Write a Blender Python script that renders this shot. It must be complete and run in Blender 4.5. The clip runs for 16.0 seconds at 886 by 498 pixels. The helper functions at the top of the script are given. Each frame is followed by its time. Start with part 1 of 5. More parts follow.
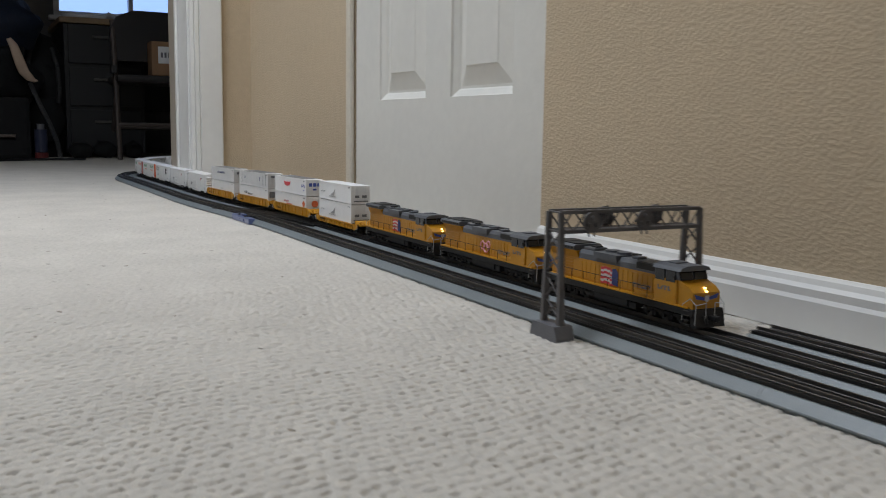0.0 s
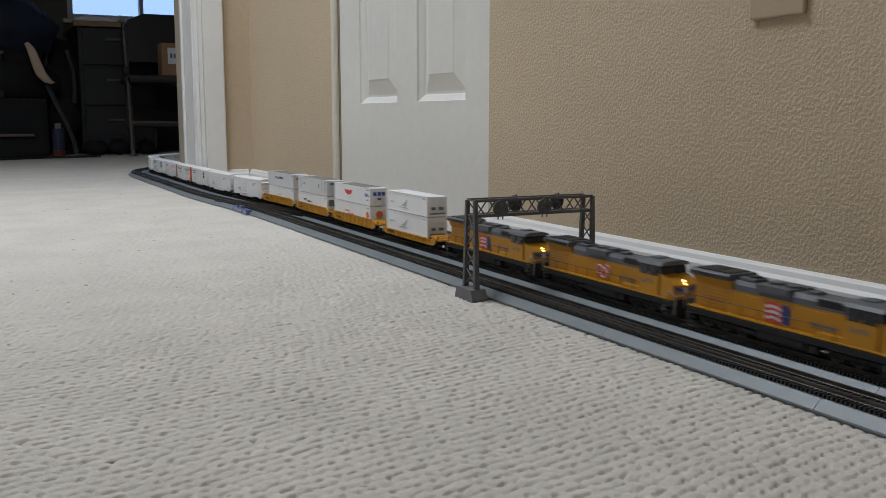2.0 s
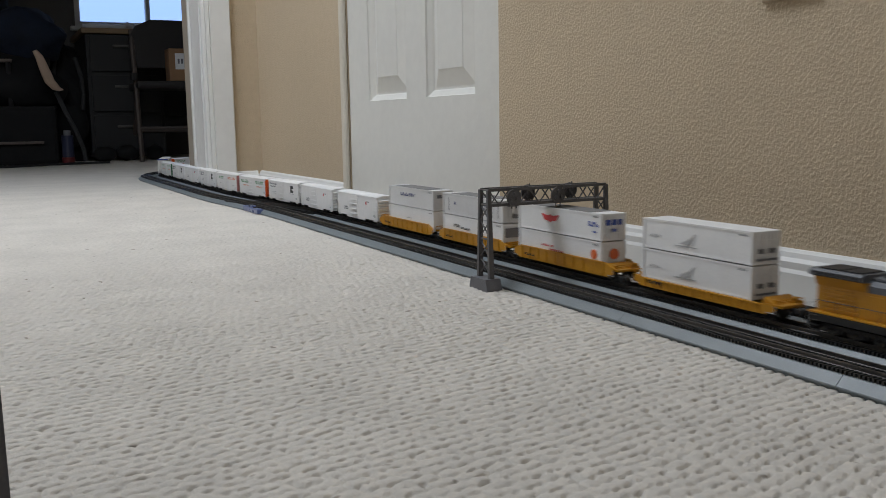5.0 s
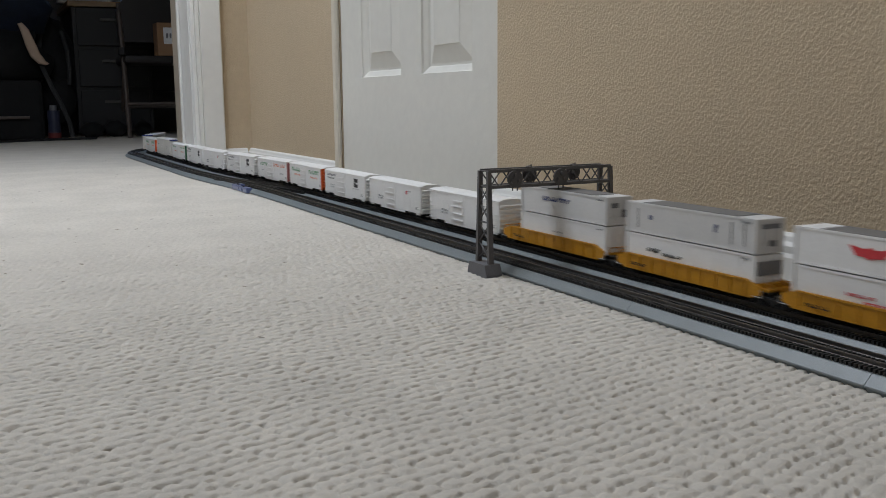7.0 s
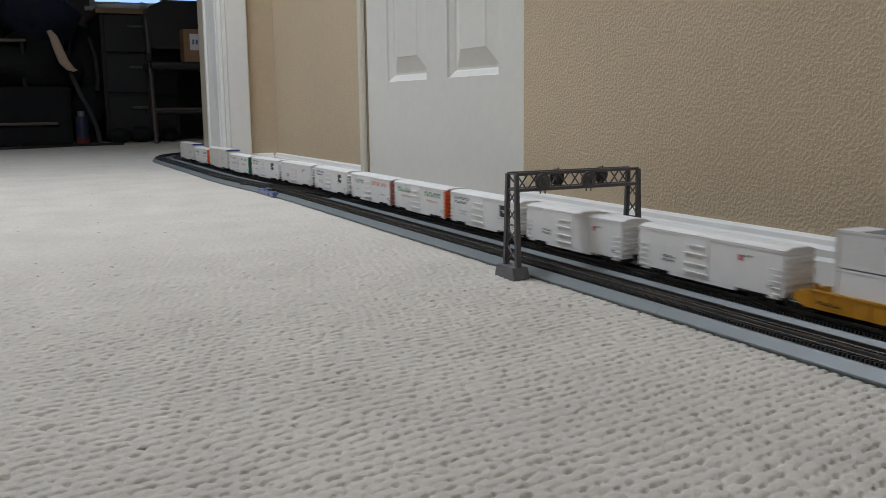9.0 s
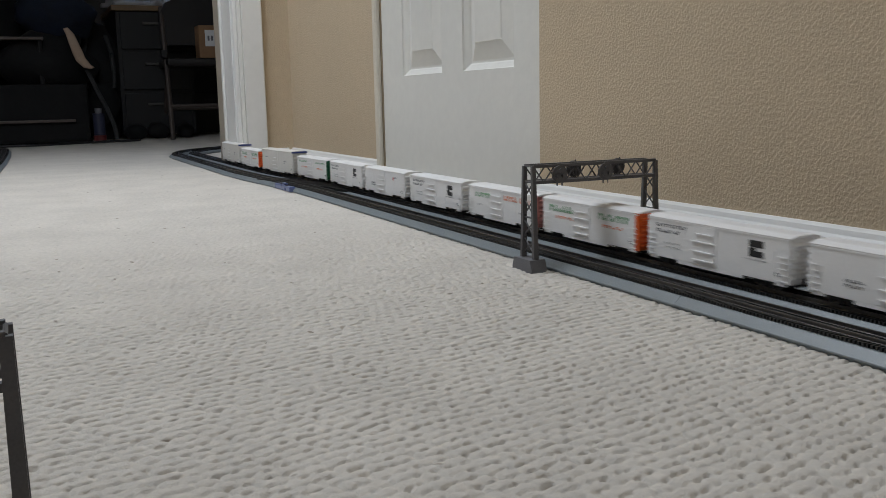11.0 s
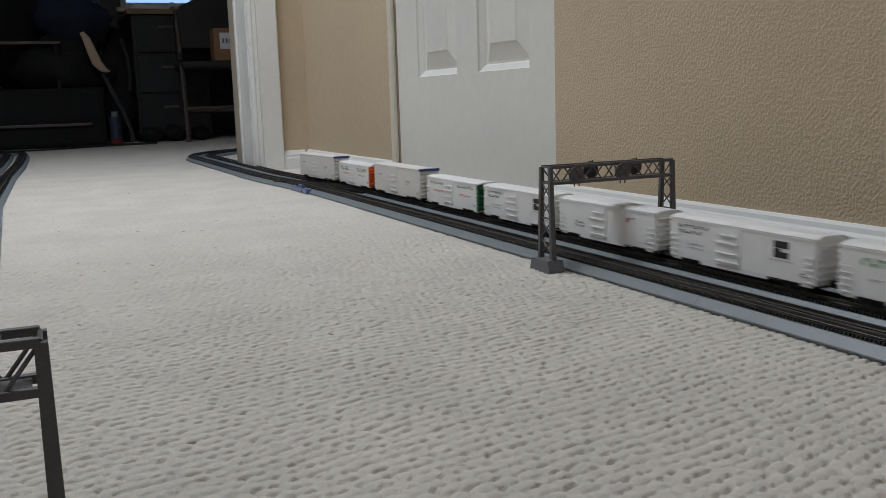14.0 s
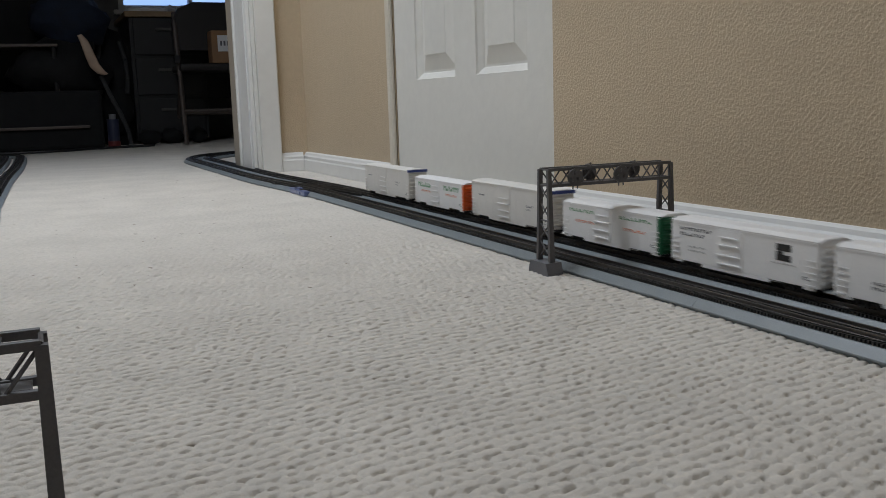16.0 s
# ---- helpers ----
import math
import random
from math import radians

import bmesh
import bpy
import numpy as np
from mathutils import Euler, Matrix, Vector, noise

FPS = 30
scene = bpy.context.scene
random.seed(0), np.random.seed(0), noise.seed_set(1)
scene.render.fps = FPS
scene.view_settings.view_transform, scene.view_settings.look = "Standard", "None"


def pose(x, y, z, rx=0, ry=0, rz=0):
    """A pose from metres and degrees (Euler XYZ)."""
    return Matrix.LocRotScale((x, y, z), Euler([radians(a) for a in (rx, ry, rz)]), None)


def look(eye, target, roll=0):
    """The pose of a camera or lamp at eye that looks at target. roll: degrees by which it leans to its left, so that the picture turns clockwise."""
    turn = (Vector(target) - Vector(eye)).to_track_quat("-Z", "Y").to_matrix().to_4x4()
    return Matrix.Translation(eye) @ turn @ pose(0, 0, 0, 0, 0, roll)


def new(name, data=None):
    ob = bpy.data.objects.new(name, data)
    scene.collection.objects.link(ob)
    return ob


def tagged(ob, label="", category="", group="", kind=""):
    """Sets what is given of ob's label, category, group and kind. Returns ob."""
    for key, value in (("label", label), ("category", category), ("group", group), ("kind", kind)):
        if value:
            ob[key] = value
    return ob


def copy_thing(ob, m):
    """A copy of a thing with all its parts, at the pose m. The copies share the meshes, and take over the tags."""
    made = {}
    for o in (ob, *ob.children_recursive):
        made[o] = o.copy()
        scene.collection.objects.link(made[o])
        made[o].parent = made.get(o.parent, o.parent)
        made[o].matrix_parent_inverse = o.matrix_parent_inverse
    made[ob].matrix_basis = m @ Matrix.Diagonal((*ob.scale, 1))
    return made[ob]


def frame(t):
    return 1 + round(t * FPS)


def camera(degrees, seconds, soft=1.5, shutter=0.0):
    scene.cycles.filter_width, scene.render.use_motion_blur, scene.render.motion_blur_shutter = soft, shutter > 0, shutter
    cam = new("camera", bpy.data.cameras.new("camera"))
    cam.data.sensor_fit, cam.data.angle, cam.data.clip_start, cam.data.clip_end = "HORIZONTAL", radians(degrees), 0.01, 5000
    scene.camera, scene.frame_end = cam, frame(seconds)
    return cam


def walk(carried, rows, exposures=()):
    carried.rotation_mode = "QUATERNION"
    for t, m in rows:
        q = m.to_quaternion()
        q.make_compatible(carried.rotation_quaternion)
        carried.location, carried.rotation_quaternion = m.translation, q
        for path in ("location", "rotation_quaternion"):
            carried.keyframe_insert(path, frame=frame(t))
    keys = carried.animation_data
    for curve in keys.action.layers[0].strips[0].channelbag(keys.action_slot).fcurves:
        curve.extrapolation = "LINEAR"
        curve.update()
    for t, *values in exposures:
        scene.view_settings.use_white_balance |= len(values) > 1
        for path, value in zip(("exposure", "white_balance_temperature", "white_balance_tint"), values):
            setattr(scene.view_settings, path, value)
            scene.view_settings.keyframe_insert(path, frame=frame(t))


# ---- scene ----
cam = camera(50.83, 16.0, soft=0.6, shutter=0.9)
PATH = [
    (0, (-0.7018, -0.6582, 0.1836), (0.212, 1.102, -0.075), 0.823),
    (0.5, (-0.7073, -0.7411, 0.1966), (0.197, 1.020, -0.091), 0.203),
    (1, (-0.717, -0.839, 0.204), (0.162, 0.934, -0.085), -0.3),
    (1.5, (-0.733, -0.895, 0.204), (0.145, 0.88, -0.074), -0.3),
    (2, (-0.734, -0.897, 0.204), (0.153, 0.874, -0.076), -0.0),
    (2.5, (-0.736, -0.897, 0.202), (0.147, 0.876, -0.074), 0.1),
    (3, (-0.74, -0.897, 0.204), (0.132, 0.882, -0.072), 0.1),
    (3.5, (-0.741, -0.896, 0.203), (0.116, 0.89, -0.075), -0.2),
    (4, (-0.74, -0.894, 0.197), (0.118, 0.892, -0.071), -0.6),
    (6.5, (-0.74, -0.896, 0.187), (0.144, 0.874, -0.109), -0.9),
    (7, (-0.726, -0.849, 0.188), (0.16, 0.915, -0.13), -0.5),
    (7.5, (-0.727, -0.848, 0.186), (0.15, 0.921, -0.136), -0.6),
    (8, (-0.731, -0.85, 0.187), (0.134, 0.926, -0.126), -0.6),
    (8.5, (-0.731, -0.85, 0.189), (0.124, 0.932, -0.114), -0.6),
    (9, (-0.731, -0.848, 0.186), (0.112, 0.94, -0.121), -0.7),
    (11.5, (-0.735, -0.85, 0.185), (0.074, 0.951, -0.137), -1.3),
    (12, (-0.736, -0.849, 0.184), (0.07, 0.952, -0.141), -1.3),
    (12.5, (-0.737, -0.85, 0.186), (0.062, 0.954, -0.141), -1.4),
    (13, (-0.737, -0.852, 0.187), (0.057, 0.955, -0.131), -1.6),
    (13.5, (-0.737, -0.85, 0.184), (0.052, 0.959, -0.137), -1.7),
    (14, (-0.739, -0.852, 0.188), (0.044, 0.96, -0.131), -1.8),
    (14.5, (-0.739, -0.852, 0.186), (0.04, 0.962, -0.133), -1.9),
    (15, (-0.739, -0.851, 0.184), (0.044, 0.962, -0.133), -1.8),
    (15.5, (-0.74, -0.851, 0.187), (0.043, 0.961, -0.132), -1.9),
    (16, (-0.74, -0.852, 0.188), (0.048, 0.959, -0.126), -1.8),
]
walk(cam, [(t, look(eye, target, roll)) for t, eye, target, roll in PATH],
     exposures=[(0.0, -0.04), (4.0, 0.0), (7.0, -0.06), (9.0, -0.05), (12.0, -0.10), (16.0, -0.19)])

# ---- world and lights ----
world = bpy.data.worlds.new("sky")
scene.world = world
world.use_nodes = True
wn = world.node_tree
sky = wn.nodes.new("ShaderNodeTexSky")
sky.sky_type = "NISHITA"
sky.sun_disc = False
sky.sun_elevation, sky.sun_rotation = radians(42), radians(200)
wn.links.new(sky.outputs[0], wn.nodes["Background"].inputs[0])
wn.nodes["Background"].inputs[1].default_value = 0.06


CEIL_Z, CEIL_TOP = 2.44, 2.53


def window_lamp(name, eye, target, w, h, watts, colour):
    data = bpy.data.lights.new(name, "AREA")
    data.shape, data.size, data.size_y, data.energy, data.color = "RECTANGLE", w, h, watts, colour
    ob = new(name, data)
    ob.matrix_basis = look(eye, target)
    return ob


# daylight: a skylight over the hall, and windows beside and behind the camera
window_lamp("daylight_skylight", (-1.05, 1.0, CEIL_TOP), (-1.05, 1.01, 0), 1.1, 1.2, 58, (0.805, 0.885, 1.0))
window_lamp("daylight_side_window", (-3.16, -0.9, 1.35), (0, -0.7, 0.9), 2.2, 1.3, 1.2, (1.0, 0.97, 0.93))
window_lamp("daylight_back_window", (-1.5, -4.96, 1.4), (-1.2, 0, 0.7), 2.2, 1.3, 4, (1.0, 0.97, 0.93))


# ---- materials ----
def mat(name, colour, rough=0.6, metal=0.0, vary=0.12, scale=30.0, fine=300.0, bump=0.0, bump_scale=200.0, spec=0.5, island=0.0):
    m = bpy.data.materials.new(name)
    m.use_nodes = True
    nt = m.node_tree
    b = nt.nodes["Principled BSDF"]
    b.inputs["Roughness"].default_value, b.inputs["Metallic"].default_value = rough, metal
    b.inputs["Specular IOR Level"].default_value = spec
    tc = nt.nodes.new("ShaderNodeTexCoord")
    n1, n2 = nt.nodes.new("ShaderNodeTexNoise"), nt.nodes.new("ShaderNodeTexNoise")
    n1.inputs["Scale"].default_value, n2.inputs["Scale"].default_value = scale, fine
    n1.inputs["Detail"].default_value = n2.inputs["Detail"].default_value = 3
    for n in (n1, n2):
        nt.links.new(tc.outputs["Object"], n.inputs["Vector"])
    mix = nt.nodes.new("ShaderNodeMath")
    mix.operation = "ADD"
    nt.links.new(n1.outputs["Fac"], mix.inputs[0])
    nt.links.new(n2.outputs["Fac"], mix.inputs[1])
    ramp = nt.nodes.new("ShaderNodeMapRange")
    ramp.inputs["From Min"].default_value, ramp.inputs["From Max"].default_value = 0.7, 1.3
    ramp.inputs["To Min"].default_value, ramp.inputs["To Max"].default_value = 1 - vary, 1 + vary
    nt.links.new(mix.outputs[0], ramp.inputs["Value"])
    mul = nt.nodes.new("ShaderNodeMix")
    mul.data_type, mul.blend_type = "RGBA", "MULTIPLY"
    mul.inputs["Factor"].default_value = 1
    mul.inputs[6].default_value = (*colour, 1)
    nt.links.new(ramp.outputs[0], mul.inputs[7])
    nt.links.new(mul.outputs[2], b.inputs["Base Color"])
    rr = nt.nodes.new("ShaderNodeMapRange")
    rr.inputs["To Min"].default_value, rr.inputs["To Max"].default_value = max(rough - 0.1, 0.02), min(rough + 0.1, 1)
    nt.links.new(n1.outputs["Fac"], rr.inputs["Value"])
    nt.links.new(rr.outputs[0], b.inputs["Roughness"])
    if bump:
        nb = nt.nodes.new("ShaderNodeTexNoise")
        nb.inputs["Scale"].default_value, nb.inputs["Detail"].default_value = bump_scale, 4
        nt.links.new(tc.outputs["Object"], nb.inputs["Vector"])
        bp = nt.nodes.new("ShaderNodeBump")
        bp.inputs["Strength"].default_value, bp.inputs["Distance"].default_value = 1.0, bump
        nt.links.new(nb.outputs["Fac"], bp.inputs["Height"])
        nt.links.new(bp.outputs[0], b.inputs["Normal"])
    return m


def glow(name, colour, strength):
    m = bpy.data.materials.new(name)
    m.use_nodes = True
    b = m.node_tree.nodes["Principled BSDF"]
    b.inputs["Base Color"].default_value = (*colour, 1)
    b.inputs["Emission Color"].default_value = (*colour, 1)
    b.inputs["Emission Strength"].default_value = strength
    return m


def wall_paint():
    """Beige paint over an orange-peel sprayed plaster."""
    m = mat("beige_wall_paint", (0.525, 0.420, 0.290), 0.62, vary=0.05, scale=3, fine=60, spec=0.35)
    nt = m.node_tree
    tc = [n for n in nt.nodes if n.type == "TEX_COORD"][0]
    v = nt.nodes.new("ShaderNodeTexNoise")
    v.inputs["Scale"].default_value, v.inputs["Detail"].default_value, v.inputs["Roughness"].default_value = 250, 1.0, 0.5
    nt.links.new(tc.outputs["Object"], v.inputs["Vector"])
    r = nt.nodes.new("ShaderNodeMapRange")
    r.interpolation_type = "SMOOTHSTEP"
    r.inputs["From Min"].default_value, r.inputs["From Max"].default_value = 0.36, 0.68
    nt.links.new(v.outputs["Fac"], r.inputs["Value"])
    bp = nt.nodes.new("ShaderNodeBump")
    bp.inputs["Strength"].default_value, bp.inputs["Distance"].default_value = 0.6, 0.0008
    nt.links.new(r.outputs[0], bp.inputs["Height"])
    nt.links.new(bp.outputs[0], nt.nodes["Principled BSDF"].inputs["Normal"])
    return m


WALL = wall_paint()
WHITE_TRIM = mat("white_trim_paint", (0.72, 0.71, 0.68), 0.42, vary=0.03, scale=4, fine=40, bump=0.0003, bump_scale=60)
# wall paint lightened to cream: skylight on the rounded corner is in the colour
LIT_BEAD = mat("lit_corner_bead_wall_paint", (0.64, 0.59, 0.50), 0.5, vary=0.05, scale=6, fine=90, bump=0.0008, bump_scale=260)
DOOR_PAINT = mat("white_door_paint", (0.71, 0.695, 0.645), 0.45, vary=0.03, scale=3, fine=50, bump=0.0003, bump_scale=90)
CARPET = mat("cream_loop_carpet", (0.600, 0.560, 0.500), 0.95, vary=0.09, scale=9, fine=170, bump=0.0007, bump_scale=900, spec=0.1)
def flecks(m):
    """Scattered brown flecks in the yarn."""
    nt = m.node_tree
    tc = [n for n in nt.nodes if n.type == "TEX_COORD"][0]
    b = nt.nodes["Principled BSDF"]
    v = nt.nodes.new("ShaderNodeTexNoise")
    v.inputs["Scale"].default_value, v.inputs["Detail"].default_value = 75, 1.0
    nt.links.new(tc.outputs["Object"], v.inputs["Vector"])
    r = nt.nodes.new("ShaderNodeMapRange")
    r.inputs["From Min"].default_value, r.inputs["From Max"].default_value = 0.73, 0.80
    r.inputs["To Max"].default_value = 0.75
    nt.links.new(v.outputs["Fac"], r.inputs["Value"])
    mx = nt.nodes.new("ShaderNodeMix")
    mx.data_type = "RGBA"
    nt.links.new(r.outputs[0], mx.inputs["Factor"])
    nt.links.new(b.inputs["Base Color"].links[0].from_socket, mx.inputs[6])
    mx.inputs[7].default_value = (0.20, 0.165, 0.12, 1)
    nt.links.new(mx.outputs[2], b.inputs["Base Color"])


flecks(CARPET)
CEIL = mat("ceiling_paint", (0.8, 0.79, 0.76), 0.9, vary=0.03)
ROADBED = mat("grey_plastic_roadbed", (0.205, 0.230, 0.238), 0.36, vary=0.07, scale=25, fine=900, bump=0.0002, bump_scale=1500)
TIE = mat("dark_brown_plastic_ties", (0.015, 0.0145, 0.014), 0.42, vary=0.3, scale=60, fine=700)
RAIL = mat("nickel_rail", (0.16, 0.15, 0.14), 0.46, 0.9, vary=0.25, scale=40, fine=600)
BRIDGE = mat("dark_grey_bridge_plastic", (0.098, 0.092, 0.092), 0.5, vary=0.15, scale=60, fine=800)
BRIDGE_BASE = mat("grey_base_plastic", (0.13, 0.13, 0.14), 0.55, vary=0.15, scale=60, fine=800)
YELLOW = mat("armour_yellow_paint", (0.49, 0.222, 0.009), 0.38, vary=0.07, scale=40, fine=500)
CAR_YELLOW = mat("well_car_yellow_paint", (0.52, 0.235, 0.010), 0.45, vary=0.15, scale=50, fine=500)
LOCO_GREY = mat("harbour_mist_grey_paint", (0.10, 0.105, 0.115), 0.5, vary=0.12, scale=60, fine=700)
BLACK = mat("black_underframe", (0.013, 0.012, 0.012), 0.6, vary=0.3, scale=60, fine=500)
DARK_GLASS = mat("dark_cab_glass", (0.012, 0.013, 0.016), 0.08, vary=0.05)
STEEL = mat("wheel_steel", (0.12, 0.115, 0.11), 0.4, 0.85, vary=0.2)
RED_LOGO = mat("red_logo_print", (0.60, 0.045, 0.055), 0.5)
NAVY = mat("navy_print", (0.03, 0.045, 0.16), 0.5)
BLUE_PRINT = mat("blue_print", (0.05, 0.09, 0.36), 0.5)
WHITE_PRINT = mat("white_print", (0.60, 0.57, 0.54), 0.5)
PINK = mat("pink_print", (0.80, 0.36, 0.40), 0.5)
GREEN_PRINT = mat("green_print", (0.20, 0.36, 0.22), 0.5)
ORANGE_PRINT = mat("orange_print", (0.72, 0.30, 0.20), 0.5)
ORANGE_LOGO = mat("orange_logo_print", (0.70, 0.15, 0.04), 0.5)
GREY_PRINT = mat("grey_print", (0.16, 0.16, 0.17), 0.5)
PALE_PRINT = mat("pale_grey_print", (0.42, 0.42, 0.42), 0.5)
BLACK_PRINT = mat("black_print", (0.015, 0.015, 0.016), 0.5)
REEFER_WHITE = mat("reefer_white_paint", (0.80, 0.79, 0.775), 0.42, vary=0.04, scale=30, fine=500)
REEFER_CREAM = mat("reefer_cream_paint", (0.70, 0.675, 0.63), 0.45, vary=0.05, scale=30, fine=500)
CONT_WHITE = mat("container_white_paint", (0.80, 0.795, 0.785), 0.45, vary=0.05, scale=30, fine=500)
CONT_GREY = mat("container_grey_paint", (0.66, 0.655, 0.645), 0.5, vary=0.06, scale=30, fine=500)
ROOF_GREY = mat("container_grey_roof", (0.17, 0.165, 0.16), 0.6, vary=0.12, scale=40, fine=500)
END_ORANGE = mat("orange_end_paint", (0.72, 0.12, 0.02), 0.45, vary=0.06)
END_GREEN = mat("green_end_paint", (0.012, 0.11, 0.045), 0.45, vary=0.06)
END_RED = mat("faded_red_end_paint", (0.42, 0.17, 0.15), 0.5, vary=0.08)
END_BLUE = mat("blue_roof_edge_paint", (0.03, 0.05, 0.20), 0.45, vary=0.06)
LAMP_YELLOW = glow("headlight_glow", (1.0, 0.72, 0.22), 4.0)
SWITCH_BLUE = mat("blue_grey_switch_plastic", (0.10, 0.13, 0.27), 0.3, vary=0.12, scale=80)
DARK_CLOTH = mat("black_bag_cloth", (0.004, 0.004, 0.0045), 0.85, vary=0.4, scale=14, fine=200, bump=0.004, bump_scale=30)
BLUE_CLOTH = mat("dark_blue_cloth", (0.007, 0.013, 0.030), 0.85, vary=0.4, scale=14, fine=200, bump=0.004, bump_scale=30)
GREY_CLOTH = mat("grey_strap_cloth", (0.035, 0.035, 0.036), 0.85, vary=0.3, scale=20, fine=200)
CHAIR_METAL = mat("brown_chair_metal", (0.09, 0.07, 0.06), 0.45, 0.2, vary=0.15)
CHAIR_PAD = mat("dark_vinyl_pad", (0.019, 0.016, 0.0155), 0.5, vary=0.15)
DESK_TOP = mat("oak_desk_top", (0.26, 0.17, 0.09), 0.5, vary=0.2, scale=8)
# desk grey lowered to near black, carrying the shade under the window
SHADED_DESK_GREY = mat("shaded_grey_desk_steel", (0.008, 0.0078, 0.009), 0.5, vary=0.1)
CARDBOARD = mat("brown_cardboard", (0.30, 0.17, 0.09), 0.8, vary=0.1)
PAPER = mat("white_paper", (0.8, 0.8, 0.8), 0.7, vary=0.05)
BONE = mat("pale_leather_strap", (0.46, 0.34, 0.25), 0.6, vary=0.1)
BOTTLE_BLUE = mat("blue_bottle_plastic", (0.025, 0.03, 0.06), 0.35, vary=0.1)
BOTTLE_RED = mat("red_bottle_base", (0.13, 0.02, 0.02), 0.4, vary=0.1)
# far room's dimness is put into this wall colour, darkened to deep grey
SHADED_ROOM_WALL = mat("far_room_wall_shaded_grey", (0.12, 0.112, 0.11), 0.7, vary=0.05, scale=3, fine=60, bump=0.001, bump_scale=90)
# jamb white turned tan: the shade on its rear half is in the colour
SHADED_JAMB = mat("shaded_jamb_tan", (0.36, 0.31, 0.25), 0.5, vary=0.04)
OUTLET = mat("tan_cover_plate", (0.43, 0.335, 0.225), 0.45, vary=0.04)
CABLE = mat("black_cable", (0.01, 0.01, 0.011), 0.5)


# ---- mesh helpers ----
def box(bm, x0, x1, y0, y1, z0, z1, bevel=0.0):
    vs = [bm.verts.new((x, y, z)) for x in (x0, x1) for y in (y0, y1) for z in (z0, z1)]
    fs = [bm.faces.new([vs[i] for i in q]) for q in ((0, 1, 3, 2), (4, 6, 7, 5), (0, 4, 5, 1), (2, 3, 7, 6), (0, 2, 6, 4), (1, 5, 7, 3))]
    if bevel:
        es = list({e for f in fs for e in f.edges})
        bmesh.ops.bevel(bm, geom=es, offset=bevel, segments=2, affect="EDGES", profile=0.5)
    return bm


def prism(bm, outline, axis, a, b):
    """A solid of the outline (pairs in the two other axes, in order) drawn out along the axis from a to b."""
    def put(p, d):
        return {"x": (d, p[0], p[1]), "y": (p[0], d, p[1]), "z": (p[0], p[1], d)}[axis]
    lo = [bm.verts.new(put(p, a)) for p in outline]
    hi = [bm.verts.new(put(p, b)) for p in outline]
    n = len(outline)
    fs = [bm.faces.new([lo[i], lo[(i + 1) % n], hi[(i + 1) % n], hi[i]]) for i in range(n)]
    fs += [bm.faces.new(lo[::-1]), bm.faces.new(hi)]
    bmesh.ops.recalc_face_normals(bm, faces=fs)
    return bm


def rod(bm, p, q, r, n=6):
    p, q = Vector(p), Vector(q)
    d = q - p
    m = Matrix.Translation((p + q) / 2) @ d.to_track_quat("Z", "Y").to_matrix().to_4x4()
    bmesh.ops.create_cone(bm, cap_ends=True, segments=n, radius1=r, radius2=r, depth=d.length, matrix=m)
    return bm


def chain(bm, pts, r, n=6):
    for a, b in zip(pts, pts[1:]):
        rod(bm, a, b, r, n)
    return bm


def disc(bm, c, axis, r, depth, n=20):
    d = Vector({"x": (1, 0, 0), "y": (0, 1, 0), "z": (0, 0, 1)}[axis]) * depth / 2
    return rod(bm, Vector(c) - d, Vector(c) + d, r, n)


def blob(bm, c, size, seed, rough=0.25, level=3):
    got = bmesh.ops.create_icosphere(bm, subdivisions=level, radius=1.0)["verts"]
    for v in got:
        k = 1 + rough * noise.noise(v.co * 1.7 + Vector((seed, seed * 2.3, 0))) + rough * 0.5 * noise.noise(v.co * 4 + Vector((0, seed, 3)))
        v.co = Vector(c) + Vector((v.co.x * size[0], v.co.y * size[1], v.co.z * size[2])) * k
    return bm


def mesh_of(name, bm, material, smooth=False):
    me = bpy.data.meshes.new(name)
    bm.to_mesh(me)
    bm.free()
    me.materials.append(material)
    if smooth:
        me.polygons.foreach_set("use_smooth", [True] * len(me.polygons))
    return me


def part(name, bm, material, parent, label="", smooth=False):
    ob = new(name, mesh_of(name, bm, material, smooth))
    ob.parent = parent
    if label:
        tagged(ob, label)
    if "lettering" in name or name in ("number", "cab_number", "grille", "radiator_grille", "tie_rest"):
        tagged(ob, kind="stuff")
    return ob


def parts(name, bm, material, parent, label=""):
    """Each loose piece of the bmesh becomes a part of its own."""
    left = set(bm.verts)
    made = []
    while left:
        todo, isle = [left.pop()], set()
        while todo:
            v = todo.pop()
            isle.add(v)
            for e in v.link_edges:
                w = e.other_vert(v)
                if w in left:
                    left.discard(w)
                    todo.append(w)
        key = {}
        one = bmesh.new()
        for v in isle:
            key[v] = one.verts.new(v.co)
        for f in {f for v in isle for f in v.link_faces}:
            one.faces.new([key[v] for v in f.verts])
        made.append(part(name, one, material, parent, label))
    bm.free()
    return made


def thing(name, label, category, at=None, group="", kind=""):
    ob = new(name)
    ob.empty_display_size = 0.02
    if at is not None:
        ob.matrix_basis = at
    return tagged(ob, label, category, group, kind)


def solid(name, bm, material, label, category="", kind="", at=None, group="", smooth=False):
    ob = new(name, mesh_of(name, bm, material, smooth))
    if at is not None:
        ob.matrix_basis = at
    return tagged(ob, label, category, group, kind)


def B():
    return bmesh.new()


# ---- setting: hall, doorway, far room ----


def wall_box(name, x0, x1, y0, y1, z0, z1, material, label):
    return solid(name, box(B(), x0, x1, y0, y1, z0, z1), material, label, "wall", "structure")


